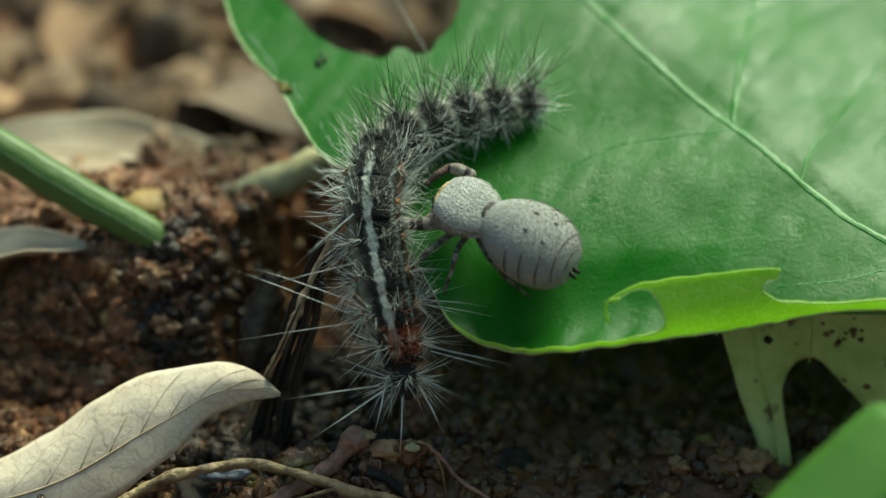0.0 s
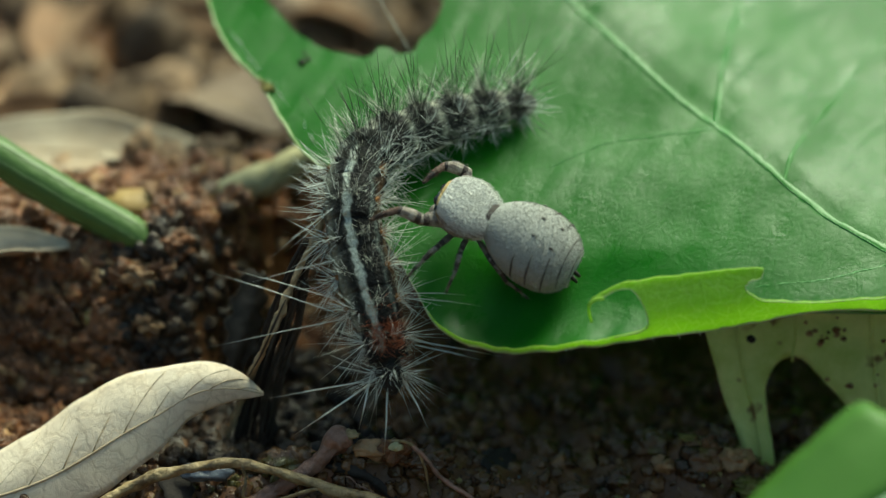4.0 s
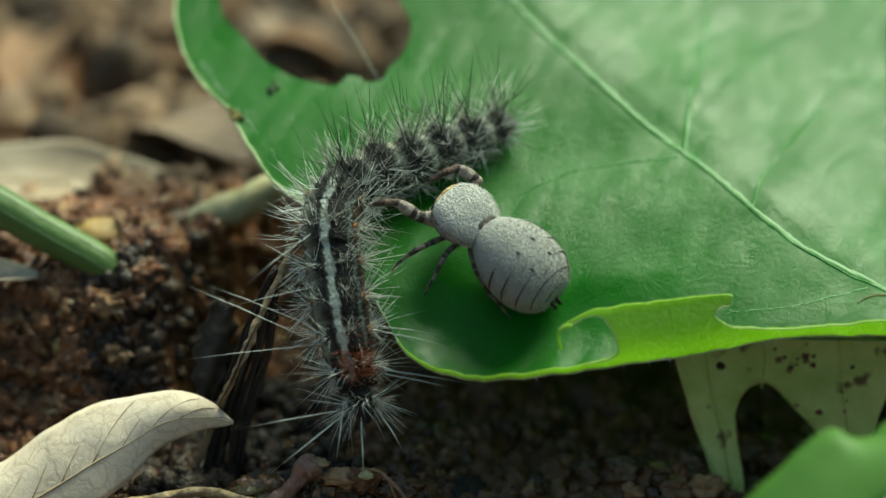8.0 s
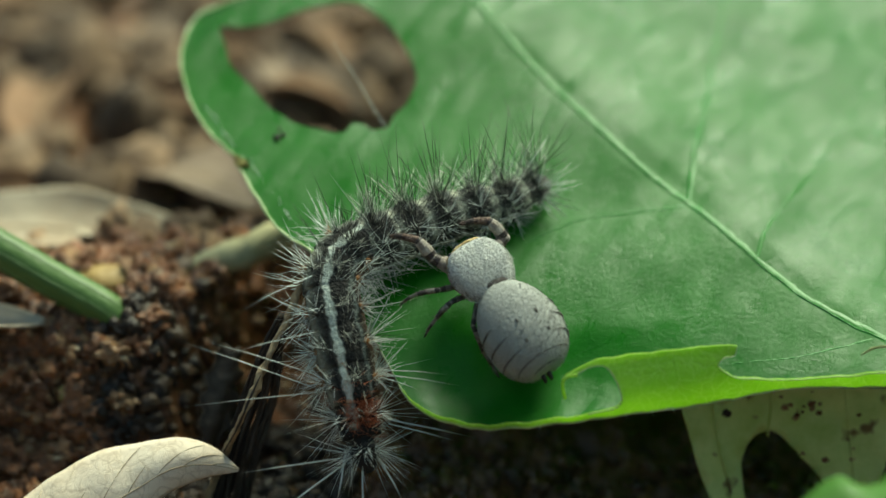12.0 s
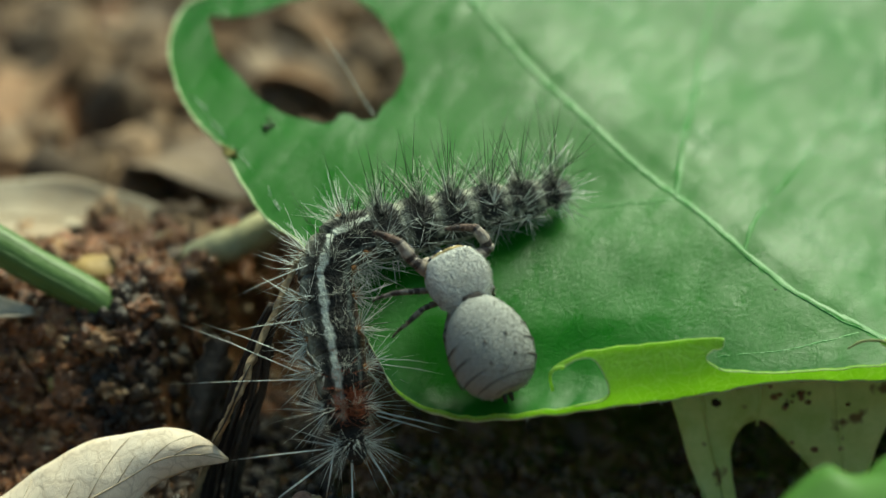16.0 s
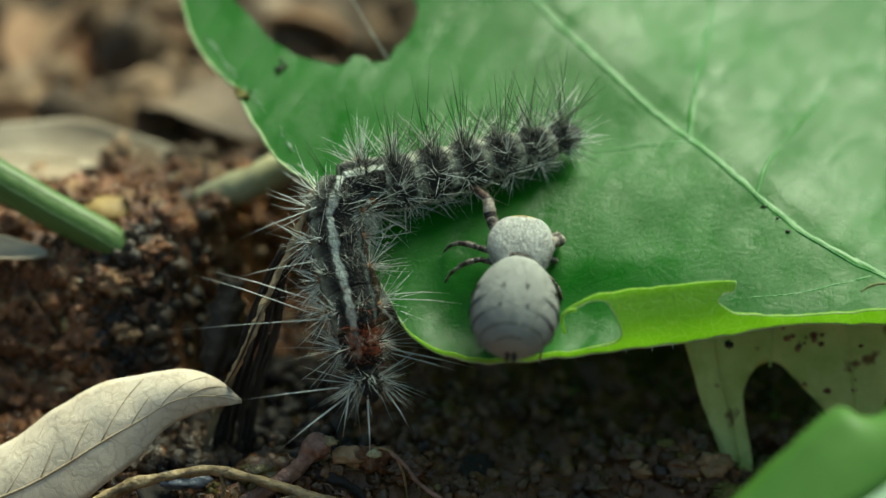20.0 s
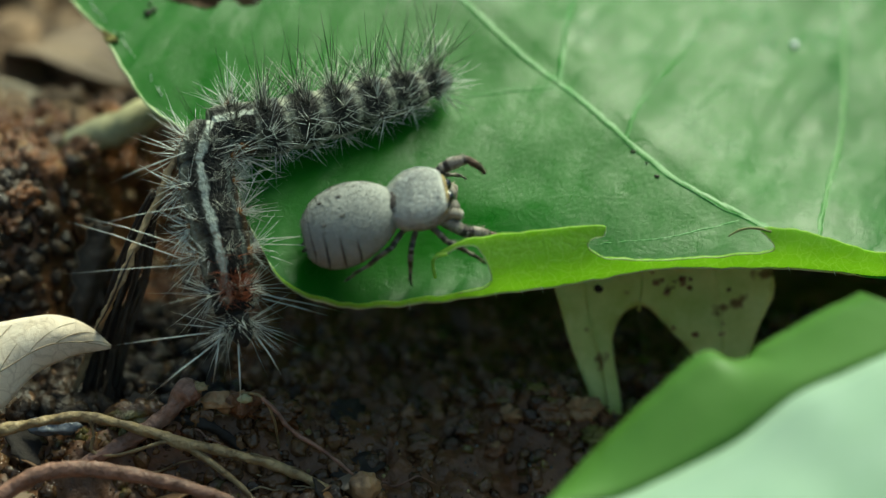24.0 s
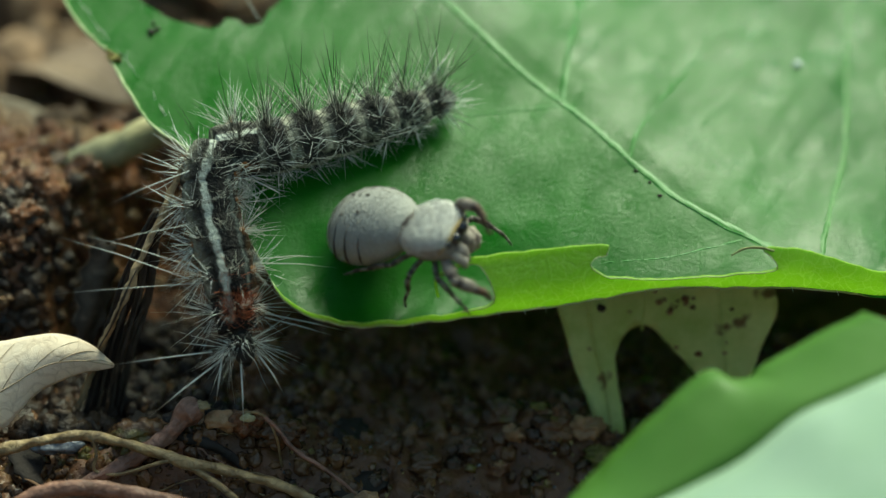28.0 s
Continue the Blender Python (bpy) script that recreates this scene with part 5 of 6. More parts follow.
def build_caterpillar():
    rng = random.Random(11)
    cat = thing("caterpillar", "bristly black grey caterpillar with pale stripe on leaf edge", "caterpillar", (0, 0, 0))
    segs = []

    def burst(bm, c, d, n, lo, hi, r, spread=0.0, bias=(0, 0, 0)):
        """Stiff hairs that radiate from one wart."""
        for _ in range(n):
            while True:
                v = Vector((rng.gauss(0, 1), rng.gauss(0, 1), rng.gauss(0, 1))).normalized()
                if v.dot(d) > spread:
                    break
            v = (v + d * 0.35 + Vector(bias)).normalized()
            ln = lo + (hi - lo) * rng.random() ** 1.2
            root = c + Vector((rng.gauss(0, 0.13), rng.gauss(0, 0.13), rng.gauss(0, 0.13)))
            hair(bm, root, root + v * ln, r * rng.uniform(0.7, 1.25), rng.gauss(-0.02, 0.06) * ln)

    for i in range(N_SEG):
        r = 1.5 * (0.42, 0.74, 0.94, 1.0, 1.0, 1.0, 1.02, 1.04, 1.03, 0.96, 0.88, 0.74, 0.50)[i]
        front, half = i < 7, 1.22
        bm = bmesh.new()
        ns, nr = 30, 11
        rings = []
        for q in range(nr + 1):
            u = -1 + 2 * q / nr
            rr = r * (1 - (0.08 if front else 0.20) * abs(u) ** 3.0)
            if (i == 0 and u < 0) or (i == N_SEG - 1 and u > 0):
                rr = r * math.sqrt(max(0.05, 1 - u * u * 0.95))
            ring = []
            for k in range(ns):
                a = 2 * math.pi * k / ns + 0.05
                lump_up = 1 + 0.05 * noise.noise(Vector((u * 1.6 + i * 3.1, math.cos(a) * 1.8, math.sin(a) * 1.8)))
                ring.append(bm.verts.new((u * half, rr * 1.04 * math.cos(a) * lump_up, rr * math.sin(a) * lump_up * (0.92 if math.sin(a) < 0 else 1.0))))
            rings.append(ring)
        for q in range(nr):
            for k in range(ns):
                bm.faces.new((rings[q][k], rings[q][(k + 1) % ns], rings[q + 1][(k + 1) % ns], rings[q + 1][k]))
        bm.faces.new(rings[0])
        bm.faces.new(rings[-1])
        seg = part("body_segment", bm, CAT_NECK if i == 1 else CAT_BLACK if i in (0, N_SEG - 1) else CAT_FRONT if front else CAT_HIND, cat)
        segs.append(seg)
        # warts round the ring: angle, pale hairs, dark hairs, shortest and longest
        if i < 2:
            warts = [(-20, 16, 3, 1.5, 3.9), (15, 18, 3, 1.4, 3.7), (60, 11, 4, 0.8, 2.6), (95, 10, 3, 0.8, 2.4), (125, 11, 4, 0.8, 2.6), (165, 18, 3, 1.4, 3.7), (200, 16, 3, 1.5, 3.9)]
        elif front:
            warts = [(-28, 18, 4, 1.2, 3.4), (6, 25, 5, 1.0, 3.3), (38, 16, 10, 0.6, 2.3), (146, 20, 5, 0.9, 3.0), (176, 23, 4, 1.0, 3.4), (208, 14, 3, 1.2, 3.4)]
        else:
            warts = [(-24, 12, 4, 0.9, 2.8), (8, 16, 5, 0.9, 3.0), (44, 18, 4, 0.9, 3.0), (82, 15, 3, 0.9, 3.0), (122, 15, 4, 0.8, 2.6), (158, 20, 6, 0.8, 2.6), (198, 12, 5, 0.8, 2.4)]
        for a, pale, dark, lo, hi in warts:
            ar = radians(a + rng.uniform(-6, 6))
            d = Vector((0, math.cos(ar), math.sin(ar)))
            c = d * r * 0.97 + Vector((rng.uniform(-0.2, 0.2), 0, 0))
            ochre = 1 < i < 7 and a in (146, 6)
            bm = bmesh.new()
            ball(bm, c, rng.uniform(0.2, 0.27), 10, 7, 0.35, 2, (1, 1, 1), i + a)
            part("wart", bm, CAT_TAN if ochre else CAT_BLACK, seg)
            bias = (-0.55, 0, 0.0) if i == 0 else (0.5, 0.2, 0.2) if i == N_SEG - 1 else (0.05, 0, 0) if front else (0.25, 0.4, 0.2)
            bm = bmesh.new()
            burst(bm, c, d, round(pale * 0.75), lo, hi, 0.017, 0.05, bias)
            part("hair_tuft", bm, HAIR_WHITE if front or a > 90 else HAIR_GREY, seg, "whitish bristles")
            bm = bmesh.new()
            burst(bm, c, d, dark, lo * 0.8, hi, 0.014, 0.1, bias)
            part("hair_tuft", bm, HAIR_DARK, seg, "dark bristles")
            if ochre and i > 1:
                bm = bmesh.new()
                burst(bm, c, d, 18, 0.3, 1.0, 0.012, 0.0)
                part("hair_tuft", bm, HAIR_OCHRE, seg, "short ochre bristles")
        # rosette of short pale hairs on the black back
        if 1 < i < 7:
            bm = bmesh.new()
            c = Vector((0.1, -0.2, r * 0.98))
            for _ in range(20):
                a = rng.uniform(0, 6.283)
                v = Vector((math.cos(a), math.sin(a), rng.uniform(0.2, 1.0))).normalized()
                hair(bm, c + Vector((rng.gauss(0, 0.2), rng.gauss(0, 0.15), 0)), c + v * rng.uniform(0.4, 1.3), 0.010)
            part("rosette", bm, HAIR_GREY, seg, "flat rosette of pale hairs")
            bm = bmesh.new()
            for _ in range(26):
                c = Vector((rng.gauss(0, 0.4), rng.gauss(-0.2, 0.25), r * 0.97))
                v = Vector((rng.gauss(0, 0.5), rng.gauss(0, 0.5), 1)).normalized()
                hair(bm, c, c + v * rng.uniform(0.3, 0.8), 0.02)
            part("rosette", bm, HAIR_DARK, seg, "short black bristles on the back")
        # short fine coat
        bm = bmesh.new()
        for _ in range(130 if not front else 80):
            a = rng.uniform(-0.7, 3.84) if not front else rng.choice((rng.uniform(-0.9, 0.9), rng.uniform(1.9, 3.9))) if i < 5 else rng.uniform(-0.9, 3.9)
            d = Vector((0, math.cos(a), math.sin(a)))
            c = d * r * 0.97 + Vector((rng.uniform(-1.0, 1.0), 0, 0))
            v = (d + Vector((rng.gauss(0.1, 0.5), rng.gauss(0, 0.3), rng.gauss(0, 0.3)))).normalized()
            hair(bm, c, c + v * rng.uniform(0.3, 1.7), 0.009)
        part("fine_coat", bm, HAIR_WHITE if 3 < i < 8 else HAIR_GREY, seg, "fine greyish fuzz")
        # upright dark bristles in fans along the back of the hind part
        if i > 4:
            bm = bmesh.new()
            for a0 in (70, 100) if i > 5 else (80,):
                c = Vector((rng.uniform(-0.3, 0.3), math.cos(radians(a0)) * r * 0.8, math.sin(radians(a0)) * r * 0.9))
                for _ in range(15):
                    d = Vector((rng.gauss(0, 0.55), rng.gauss(0.45, 0.45), 1)).normalized()
                    hair(bm, c + Vector((rng.gauss(0, 0.15), rng.gauss(0, 0.15), 0)), c + d * (2.2 + 3.9 * rng.random() ** 1.3), 0.0165)
            part("back_bristles", bm, HAIR_DARK, seg, "upright dark bristles")
        # very long soft hairs at the front, at rest
        inv = segment_pose(SPINES[-1][1], i).inverted()
        for k, p, q in LONG_HAIRS:
            if k == i:
                bm = bmesh.new()
                hair(bm, inv @ (Vector(p) * MM) / MM, inv @ (Vector(q) * MM) / MM, 0.06 if i == 0 else 0.045 if i == 1 else 0.028, 0.45 if i == 0 else 0.3)
                part("long_hair", bm, HAIR_WHITE, seg, "very long white hair")
        if i in (1, 2):
            bm = bmesh.new()
            for _ in range(260 if i == 1 else 20):
                a = radians(rng.uniform(58, 124))
                d = Vector((0, -math.cos(a), math.sin(a)))
                c = d * r * 0.95 + Vector((rng.gauss(0, 0.45) - (0.5 if i == 2 else 0), 0, 0))
                v = (d + Vector((rng.gauss(0, 0.4), rng.gauss(-0.15, 0.4), rng.gauss(0, 0.3)))).normalized()
                hair(bm, c, c + v * rng.uniform(0.4, 1.4), 0.015)
            part("rust_tuft", bm, HAIR_RUST, seg, "rust red hairs on the neck")
        # single long pale hairs on the hind part
        if i in (7, 9, 11):
            bm = bmesh.new()
            for v in {7: [(-0.45, 0.3, 0.95)], 9: [(0.25, 0.2, 1.0), (-0.2, 0.1, 1.0)], 11: [(0.5, 0.3, 0.9), (0.9, 0.4, 0.7)]}[i]:
                v = Vector(v).normalized()
                hair(bm, v * r * 0.8, v * (6.5 if i == 7 else 4.8), 0.02, 0.1)
            part("long_hair", bm, HAIR_WHITE, seg, "long white hairs")
        if 3 < i < 12:
            for s in (-1, 1):
                bm = bmesh.new()
                tube(bm, [(0, s * 0.45, -r * 0.65), (0, s * 0.62, -r * 0.95), (0, s * 0.64, -r * 1.12)], [0.32, 0.27, 0.22], 8)
                part("proleg", bm, CAT_BLACK if i > 8 else CAT_GREY, seg)
    return segs


segments = build_caterpillar()


# ---- jumping spider ----
def build_spider():
    rng = random.Random(5)
    sp = thing("jumping_spider", "grey hairy jumping spider with banded legs on the leaf", "spider", (3, -5, 12))

    def spread(src, n, centre, stretch):
        """n places spread over a shape's faces, with the way outwards."""
        src.faces.ensure_lookup_table()
        quads = [f for f in src.faces if len(f.verts) == 4]
        big = [f.calc_area() for f in quads]
        out = []
        for f in rng.choices(quads, big, k=n):
            a, b, c, d = [v.co for v in f.verts]
            u, w = rng.random(), rng.random()
            p = a.lerp(b, u).lerp(d.lerp(c, u), w)
            q = p - Vector(centre)
            nrm = Vector((q.x * stretch[0], q.y * stretch[1], q.z * stretch[2])).normalized()
            out.append((p - nrm * 0.03, nrm))
        return out

    def fuzz(bm, pts, ln, r):
        for p, nrm in pts:
            v = (nrm * 0.75 + Vector((-1.3, 0, 0)) + Vector((rng.gauss(0, 0.3), rng.gauss(0, 0.3), rng.gauss(0, 0.3)))).normalized()
            hair(bm, p, p + v * ln * rng.uniform(0.6, 1.3), r, 0)

    # abdomen: an egg behind the waist
    def egg(x0, x1, w, h, zc, lift, bm, pw=0.62):
        n, s = 26, 28
        rings = []
        for q in range(1, n):
            u = q / n
            k = (1 - abs(2 * u ** pw - 1) ** 2.1) ** 0.5
            rings.append([bm.verts.new((x0 + (x1 - x0) * u, w * k * math.cos(2 * math.pi * j / s), zc + lift * u + h * k * math.sin(2 * math.pi * j / s))) for j in range(s)])
        for a, b in zip(rings, rings[1:]):
            for j in range(s):
                bm.faces.new((a[j], a[(j + 1) % s], b[(j + 1) % s], b[j]))
        bm.faces.new(rings[0])
        bm.faces.new(rings[-1])
        return rings
    bm = bmesh.new()
    rings = egg(0.6, -5.2, 2.3, 1.86, 0.5, -0.9, bm, 1.22)
    fur_at = [(p, q) for p, q in spread(bm, 9000, (-2.6, 0, 0.2), (0.6, 1.2, 1.3)) if p.z > -1.6]
    creases = []
    for q, lo, hi in ((11, -1, 4), (11, 11, 17), (15, -1, 5), (15, 10, 17), (19, -1, 6), (19, 9, 17), (22, 0, 15), (24, 2, 13)):
        creases.append([rings[q][j].co + Vector((0.5 * math.sin(math.pi * (j + 2) / 18) - 0.3, 0, 0)) * (1 - q / 40) for j in range(lo, hi)])
    abdomen = part("abdomen", bm, SPIDER_GREY, sp)
    for c in creases:
        b2 = bmesh.new()
        ctr = Vector((c[0].x, 0, 0.2))
        tube(b2, [p + (p - ctr).normalized() * 0.045 + Vector((0.07 * noise.noise(p * 1.6), 0, 0)) for p in c], [0.015 + 0.042 * math.sin(math.pi * k / (len(c) - 1)) * (1 + 0.5 * noise.noise(c[k] * 2.0)) for k in range(len(c))], 5)
        part("crease", b2, SPIDER_LINE, abdomen, "dark skin fold")
    for s in (-1, 1):
        for x, y in ((-2.5, 0.62), (-3.6, 0.72)):
            b2 = bmesh.new()
            k = (1 - abs(2 * ((0.6 - x) / 5.8) ** 1.22 - 1) ** 2.1) ** 0.5
            z = 0.5 - 0.9 * (0.6 - x) / 5.8 + 1.86 * k * math.sqrt(max(0, 1 - (y / (2.3 * k)) ** 2))
            ball(b2, (x, s * y, z + 0.03), 0.11, 10, 6, 0.3, 2, (1.3, 0.7, 0.5))
            part("dimple", b2, SPIDER_LINE, abdomen, "dark sunken dot")
    b2 = bmesh.new()
    fuzz(b2, fur_at, 0.17, 0.008)
    part("fur", b2, SPIDER_FUR, abdomen)
    b2 = bmesh.new()
    fuzz(b2, [(p + q * 0.03, q) for p, q in fur_at[::7]], 0.15, 0.009)
    part("bristles", b2, SPIDER_BRISTLE, abdomen, "short dark bristles")
    for s in (-1, 1):
        b2 = bmesh.new()
        tube(b2, [(-4.8, s * 0.18, -0.75), (-5.2, s * 0.19, -0.95), (-5.35, s * 0.2, -1.05)], [0.16, 0.12, 0.07], 8)
        part("spinneret", b2, SPIDER_BAND, abdomen)
    # head and chest
    bm = bmesh.new()
    n, s = 20, 24
    rings = []
    for q in range(n + 1):
        u = q / n
        x = -0.1 + 3.1 * u
        w = 1.76 * (0.30 + 0.70 * math.sin(math.pi * (0.06 + 0.82 * u)) ** 0.7)
        hh = 1.12 * (0.36 + 0.64 * math.sin(math.pi * (0.06 + 0.72 * u)) ** 0.75)
        if q == n:
            w, hh = w * 0.8, hh * 0.8
        ring = []
        for j in range(s):
            a = 2 * math.pi * j / s
            ca, sa = math.cos(a), math.sin(a)
            e = 0.62 if sa > 0 else 0.8
            ring.append(bm.verts.new((x, w * math.copysign(abs(ca) ** e, ca), 0.36 + hh * math.copysign(abs(sa) ** e, sa) * (1.0 if sa > 0 else 0.75))))
        rings.append(ring)
    for a, b in zip(rings, rings[1:]):
        for j in range(s):
            bm.faces.new((a[j], a[(j + 1) % s], b[(j + 1) % s], b[j]))
    bm.faces.new(rings[0])
    bm.faces.new(rings[-1])
    fur_at = [(p, q) for p, q in spread(bm, 6000, (1.5, 0, 0.1), (0.4, 1.0, 1.2)) if q.z > 0.22 or p.x < 0.7]
    # faces below the crown take the darker coat: shade put into the colour
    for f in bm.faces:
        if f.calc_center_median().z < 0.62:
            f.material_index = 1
    head = part("head", bm, [SPIDER_HEAD, SPIDER_HEAD_SHADED], sp)
    b2 = bmesh.new()
    fuzz(b2, fur_at, 0.24, 0.009)
    part("fur", b2, SPIDER_PALE, head)
    b2 = bmesh.new()
    fuzz(b2, [(p + q * 0.03, q) for p, q in fur_at[::14]], 0.18, 0.009)
    part("bristles", b2, SPIDER_BRISTLE, head, "short dark bristles")
    for s in (-1, 1):
        for x, y, z, r in ((3.02, 0.40, 0.62, 0.36), (2.88, 0.98, 0.72, 0.21), (1.15, 1.46, 0.72, 0.15), (2.0, 1.42, 0.85, 0.06)):
            b2 = bmesh.new()
            ball(b2, (x, s * y, z), r, 16, 10)
            part("eye", b2, EYE_BLACK, head, "glossy black eye")
        b2 = bmesh.new()
        tube(b2, [(2.75, s * 0.42, 0.1), (3.0, s * 0.45, -0.4), (2.95, s * 0.42, -1.0), (2.8, s * 0.36, -1.25)], [0.42, 0.48, 0.40, 0.2], 10)
        part("jaw", b2, SPIDER_LEG, head)
        b2 = bmesh.new()
        tube(b2, [(2.5, s * 0.9, -0.3), (3.05, s * 0.92, -0.2), (3.3, s * 0.82, -0.6), (3.2, s * 0.66, -1.2)], [0.22, 0.28, 0.28, 0.16], 10)
        for _ in range(40):
            p = Vector((rng.uniform(2.9, 3.35), s * rng.uniform(0.7, 1.0), rng.uniform(-1.1, -0.3)))
            hair(b2, p, p + Vector((rng.uniform(0.1, 0.3), s * rng.uniform(0, 0.2), rng.uniform(-0.25, 0.05))), 0.014)
        part("palp", b2, SPIDER_FACE, head, "pale hairy palp")
    bm = bmesh.new()
    tube(bm, [(0.5, 0, 0.25), (0.2, 0, 0.28), (-0.1, 0, 0.3)], [0.95, 1.05, 1.0], 14, 0.1)
    part("waist", bm, SPIDER_LINE, sp, "dark narrow waist")
    bm = bmesh.new()
    tube(bm, [(2.2, -1.6, 0.3), (2.8, -1.28, 0.7), (3.02, -0.6, 1.02), (3.06, 0, 1.1), (3.02, 0.6, 1.02), (2.8, 1.28, 0.7), (2.2, 1.6, 0.3)], [0.05, 0.08, 0.09, 0.09, 0.09, 0.08, 0.05], 6)
    part("brow", bm, SPIDER_BROW, head, "brown fringe above the eyes")
    # legs: a thigh with shin and foot under it, each drawn along its own x
    legs = {}
    for k, (lengths, r) in LEG_SIZE.items():
        for s in (-1, 1):
            def limb(name, ln, r0, r1, parent, bands, mats):
                bm = bmesh.new()
                P = spline([(0, 0, 0), (ln * 0.5, 0, 0.07 * ln), (ln, 0, 0)], 14)
                R = [(r0 + (r1 - r0) * u / 14) * (0.86 + 0.22 * math.sin(math.pi * u / 14)) for u in range(15)]
                tube(bm, P, R, 10, 0.12, mats=[1 if any(lo <= u / 14 < hi for lo, hi in bands) else 0 for u in range(15)], seed=k + s)
                bmesh.ops.create_uvsphere(bm, u_segments=10, v_segments=6, radius=r0 * 0.9)
                for _ in range(90 if k == 1 else 45):
                    u = rng.randrange(1, 14)
                    d = Vector((rng.gauss(0, 0.3), rng.gauss(0, 1), rng.gauss(0, 1))).normalized()
                    hair(bm, P[u] + d * R[u] * 0.8, P[u] + d * (R[u] + rng.uniform(0.06, 0.2)) + Vector((0.16, 0, 0)), 0.011)
                return part(name, bm, mats, parent)
            pale = SPIDER_LEG if k == 1 else SPIDER_SHIN
            leg = limb("leg", lengths[0], r * 0.8, r, sp, ((0.78, 1.1),) if k == 1 else ((0.0, 0.18), (0.72, 1.1)), [pale, SPIDER_BAND])
            shin = limb("shin", lengths[1], r * 0.98, r * 0.74, leg, ((0.0, 0.25), (0.8, 1.1)) if k == 1 else ((0.0, 0.15), (0.55, 0.9)), [pale, SPIDER_BAND])
            foot = limb("foot", lengths[2], r * 0.66, r * 0.26, leg, ((0.45, 0.75), (0.9, 1.1)) if k == 1 else ((0.25, 0.5), (0.78, 1.1)), [SPIDER_RED if k == 1 else pale, SPIDER_BAND])
            legs[(k, s)] = (leg, shin, foot)
    return sp, legs


# of each pair of legs: lengths of thigh, shin and foot, thickness; root on the body's right half mirrored
LEG_SIZE = {1: ((1.8, 1.3, 1.6), 0.36), 2: ((1.5, 1.3, 1.4), 0.17), 3: ((1.4, 1.2, 1.4), 0.155), 4: ((1.6, 1.6, 1.6), 0.155)}
LEG_ROOT = {1: (2.1, 0.8, -0.45), 2: (1.55, 0.85, -0.65), 3: (0.95, 0.85, -0.7), 4: (0.4, 0.75, -0.65)}
spider, spider_legs = build_spider()
STAND = 2.3       # height of the waist above the leaf
# seconds, place on the leaf in millimetres, heading and nose-up tilt in degrees
TRACK = [
    (0.0, 0.45, -3.74, 148, -1),
    (1.0, 0.58, -3.92, 148, -2),
    (2.0, 1.57, -4.05, 148, -2),
    (3.0, 1.33, -3.85, 151, 6),
    (6.0, 1.79, -4.00, 153, 10),
    (7.0, 2.11, -3.25, 143, 13),
    (8.0, 2.70, -2.88, 138, 9),
    (9.0, 2.64, -2.74, 128, 16),
    (10.0, 2.91, -2.96, 121, 14),
    (11.0, 2.88, -3.24, 121, 10),
    (12.0, 2.89, -3.59, 123, 12),
    (15.0, 2.78, -4.30, 127, 10),
    (16.0, 2.06, -4.93, 115, 19),
    (17.0, 1.88, -5.33, 114, 19),
    (18.0, 1.33, -4.44, 115, 21),
    (18.5, 1.33, -4.02, 116, 22),
    (19.0, 1.92, -4.63, 90, 12),
    (19.2, 2.64, -4.59, 90, 12),
    (19.4, 2.95, -4.86, 96, 7),
    (19.6, 3.39, -5.16, 95, 2),
    (19.8, 3.55, -5.76, 94, -7),
    (20.0, 3.98, -6.01, 85, -8),
    (20.1, 4.21, -6.05, 77, -6),
    (20.2, 3.58, -5.83, 46, -2),
    (20.3, 3.69, -6.09, 14, 26),
    (20.4, 3.71, -5.95, 18, 20),
    (20.6, 3.91, -5.77, 14, 15),
    (21.0, 4.17, -5.65, 12, 16),
    (21.5, 4.18, -5.76, 11, 16),
    (22.0, 4.26, -5.67, 12, 16),
    (22.5, 4.23, -5.79, 9, 14),
    (25.0, 4.29, -5.84, 11, 15),
    (26.0, 4.62, -5.78, 13, 15),
    (27.0, 4.72, -5.94, 11, 13),
    (27.5, 4.65, -5.98, 11, 14),
    (27.8, 4.66, -5.98, 10, 13),
    (27.9, 5.01, -6.08, -6, 10),
    (28.0, 5.1, -6.15, -30, 23),
]
# the leaf sinks a little while the two struggle: seconds, share of its first lift
LEAF_LIFT = [(0.0, 1.0), (10.0, 1.0), (11.0, 0.85), (12.0, 0.6), (13.0, 0.5), (15.0, 0.25), (17.0, 0.1), (18.0, 0.0), (28.0, 0.0)]


def leaf_lift(t):
    return float(np.interp(t, [a for a, b in LEAF_LIFT], [b for a, b in LEAF_LIFT]))


def spider_pose(t, x, y, heading, tip):
    h = 0.6
    nx = (leaf_z(x + h, y) - leaf_z(x - h, y)) / (2 * h)
    ny = (leaf_z(x, y + h) - leaf_z(x, y - h)) / (2 * h)
    up = Vector((-nx, -ny, 1)).normalized()
    d = Vector((math.cos(radians(heading)), math.sin(radians(heading)), 0))
    d = (d - up * d.dot(up)).normalized()
    m = Matrix((d, up.cross(d), up)).transposed().to_4x4()
    m.translation = (Vector((x, y, leaf_z(x, y) + leaf_lift(t) * (x + 11.2) * 0.018)) + up * (STAND + 0.04 * max(0.0, tip - 8.0))) * MM
    return m @ pose(0, 0, 0, 0, -tip, 0)


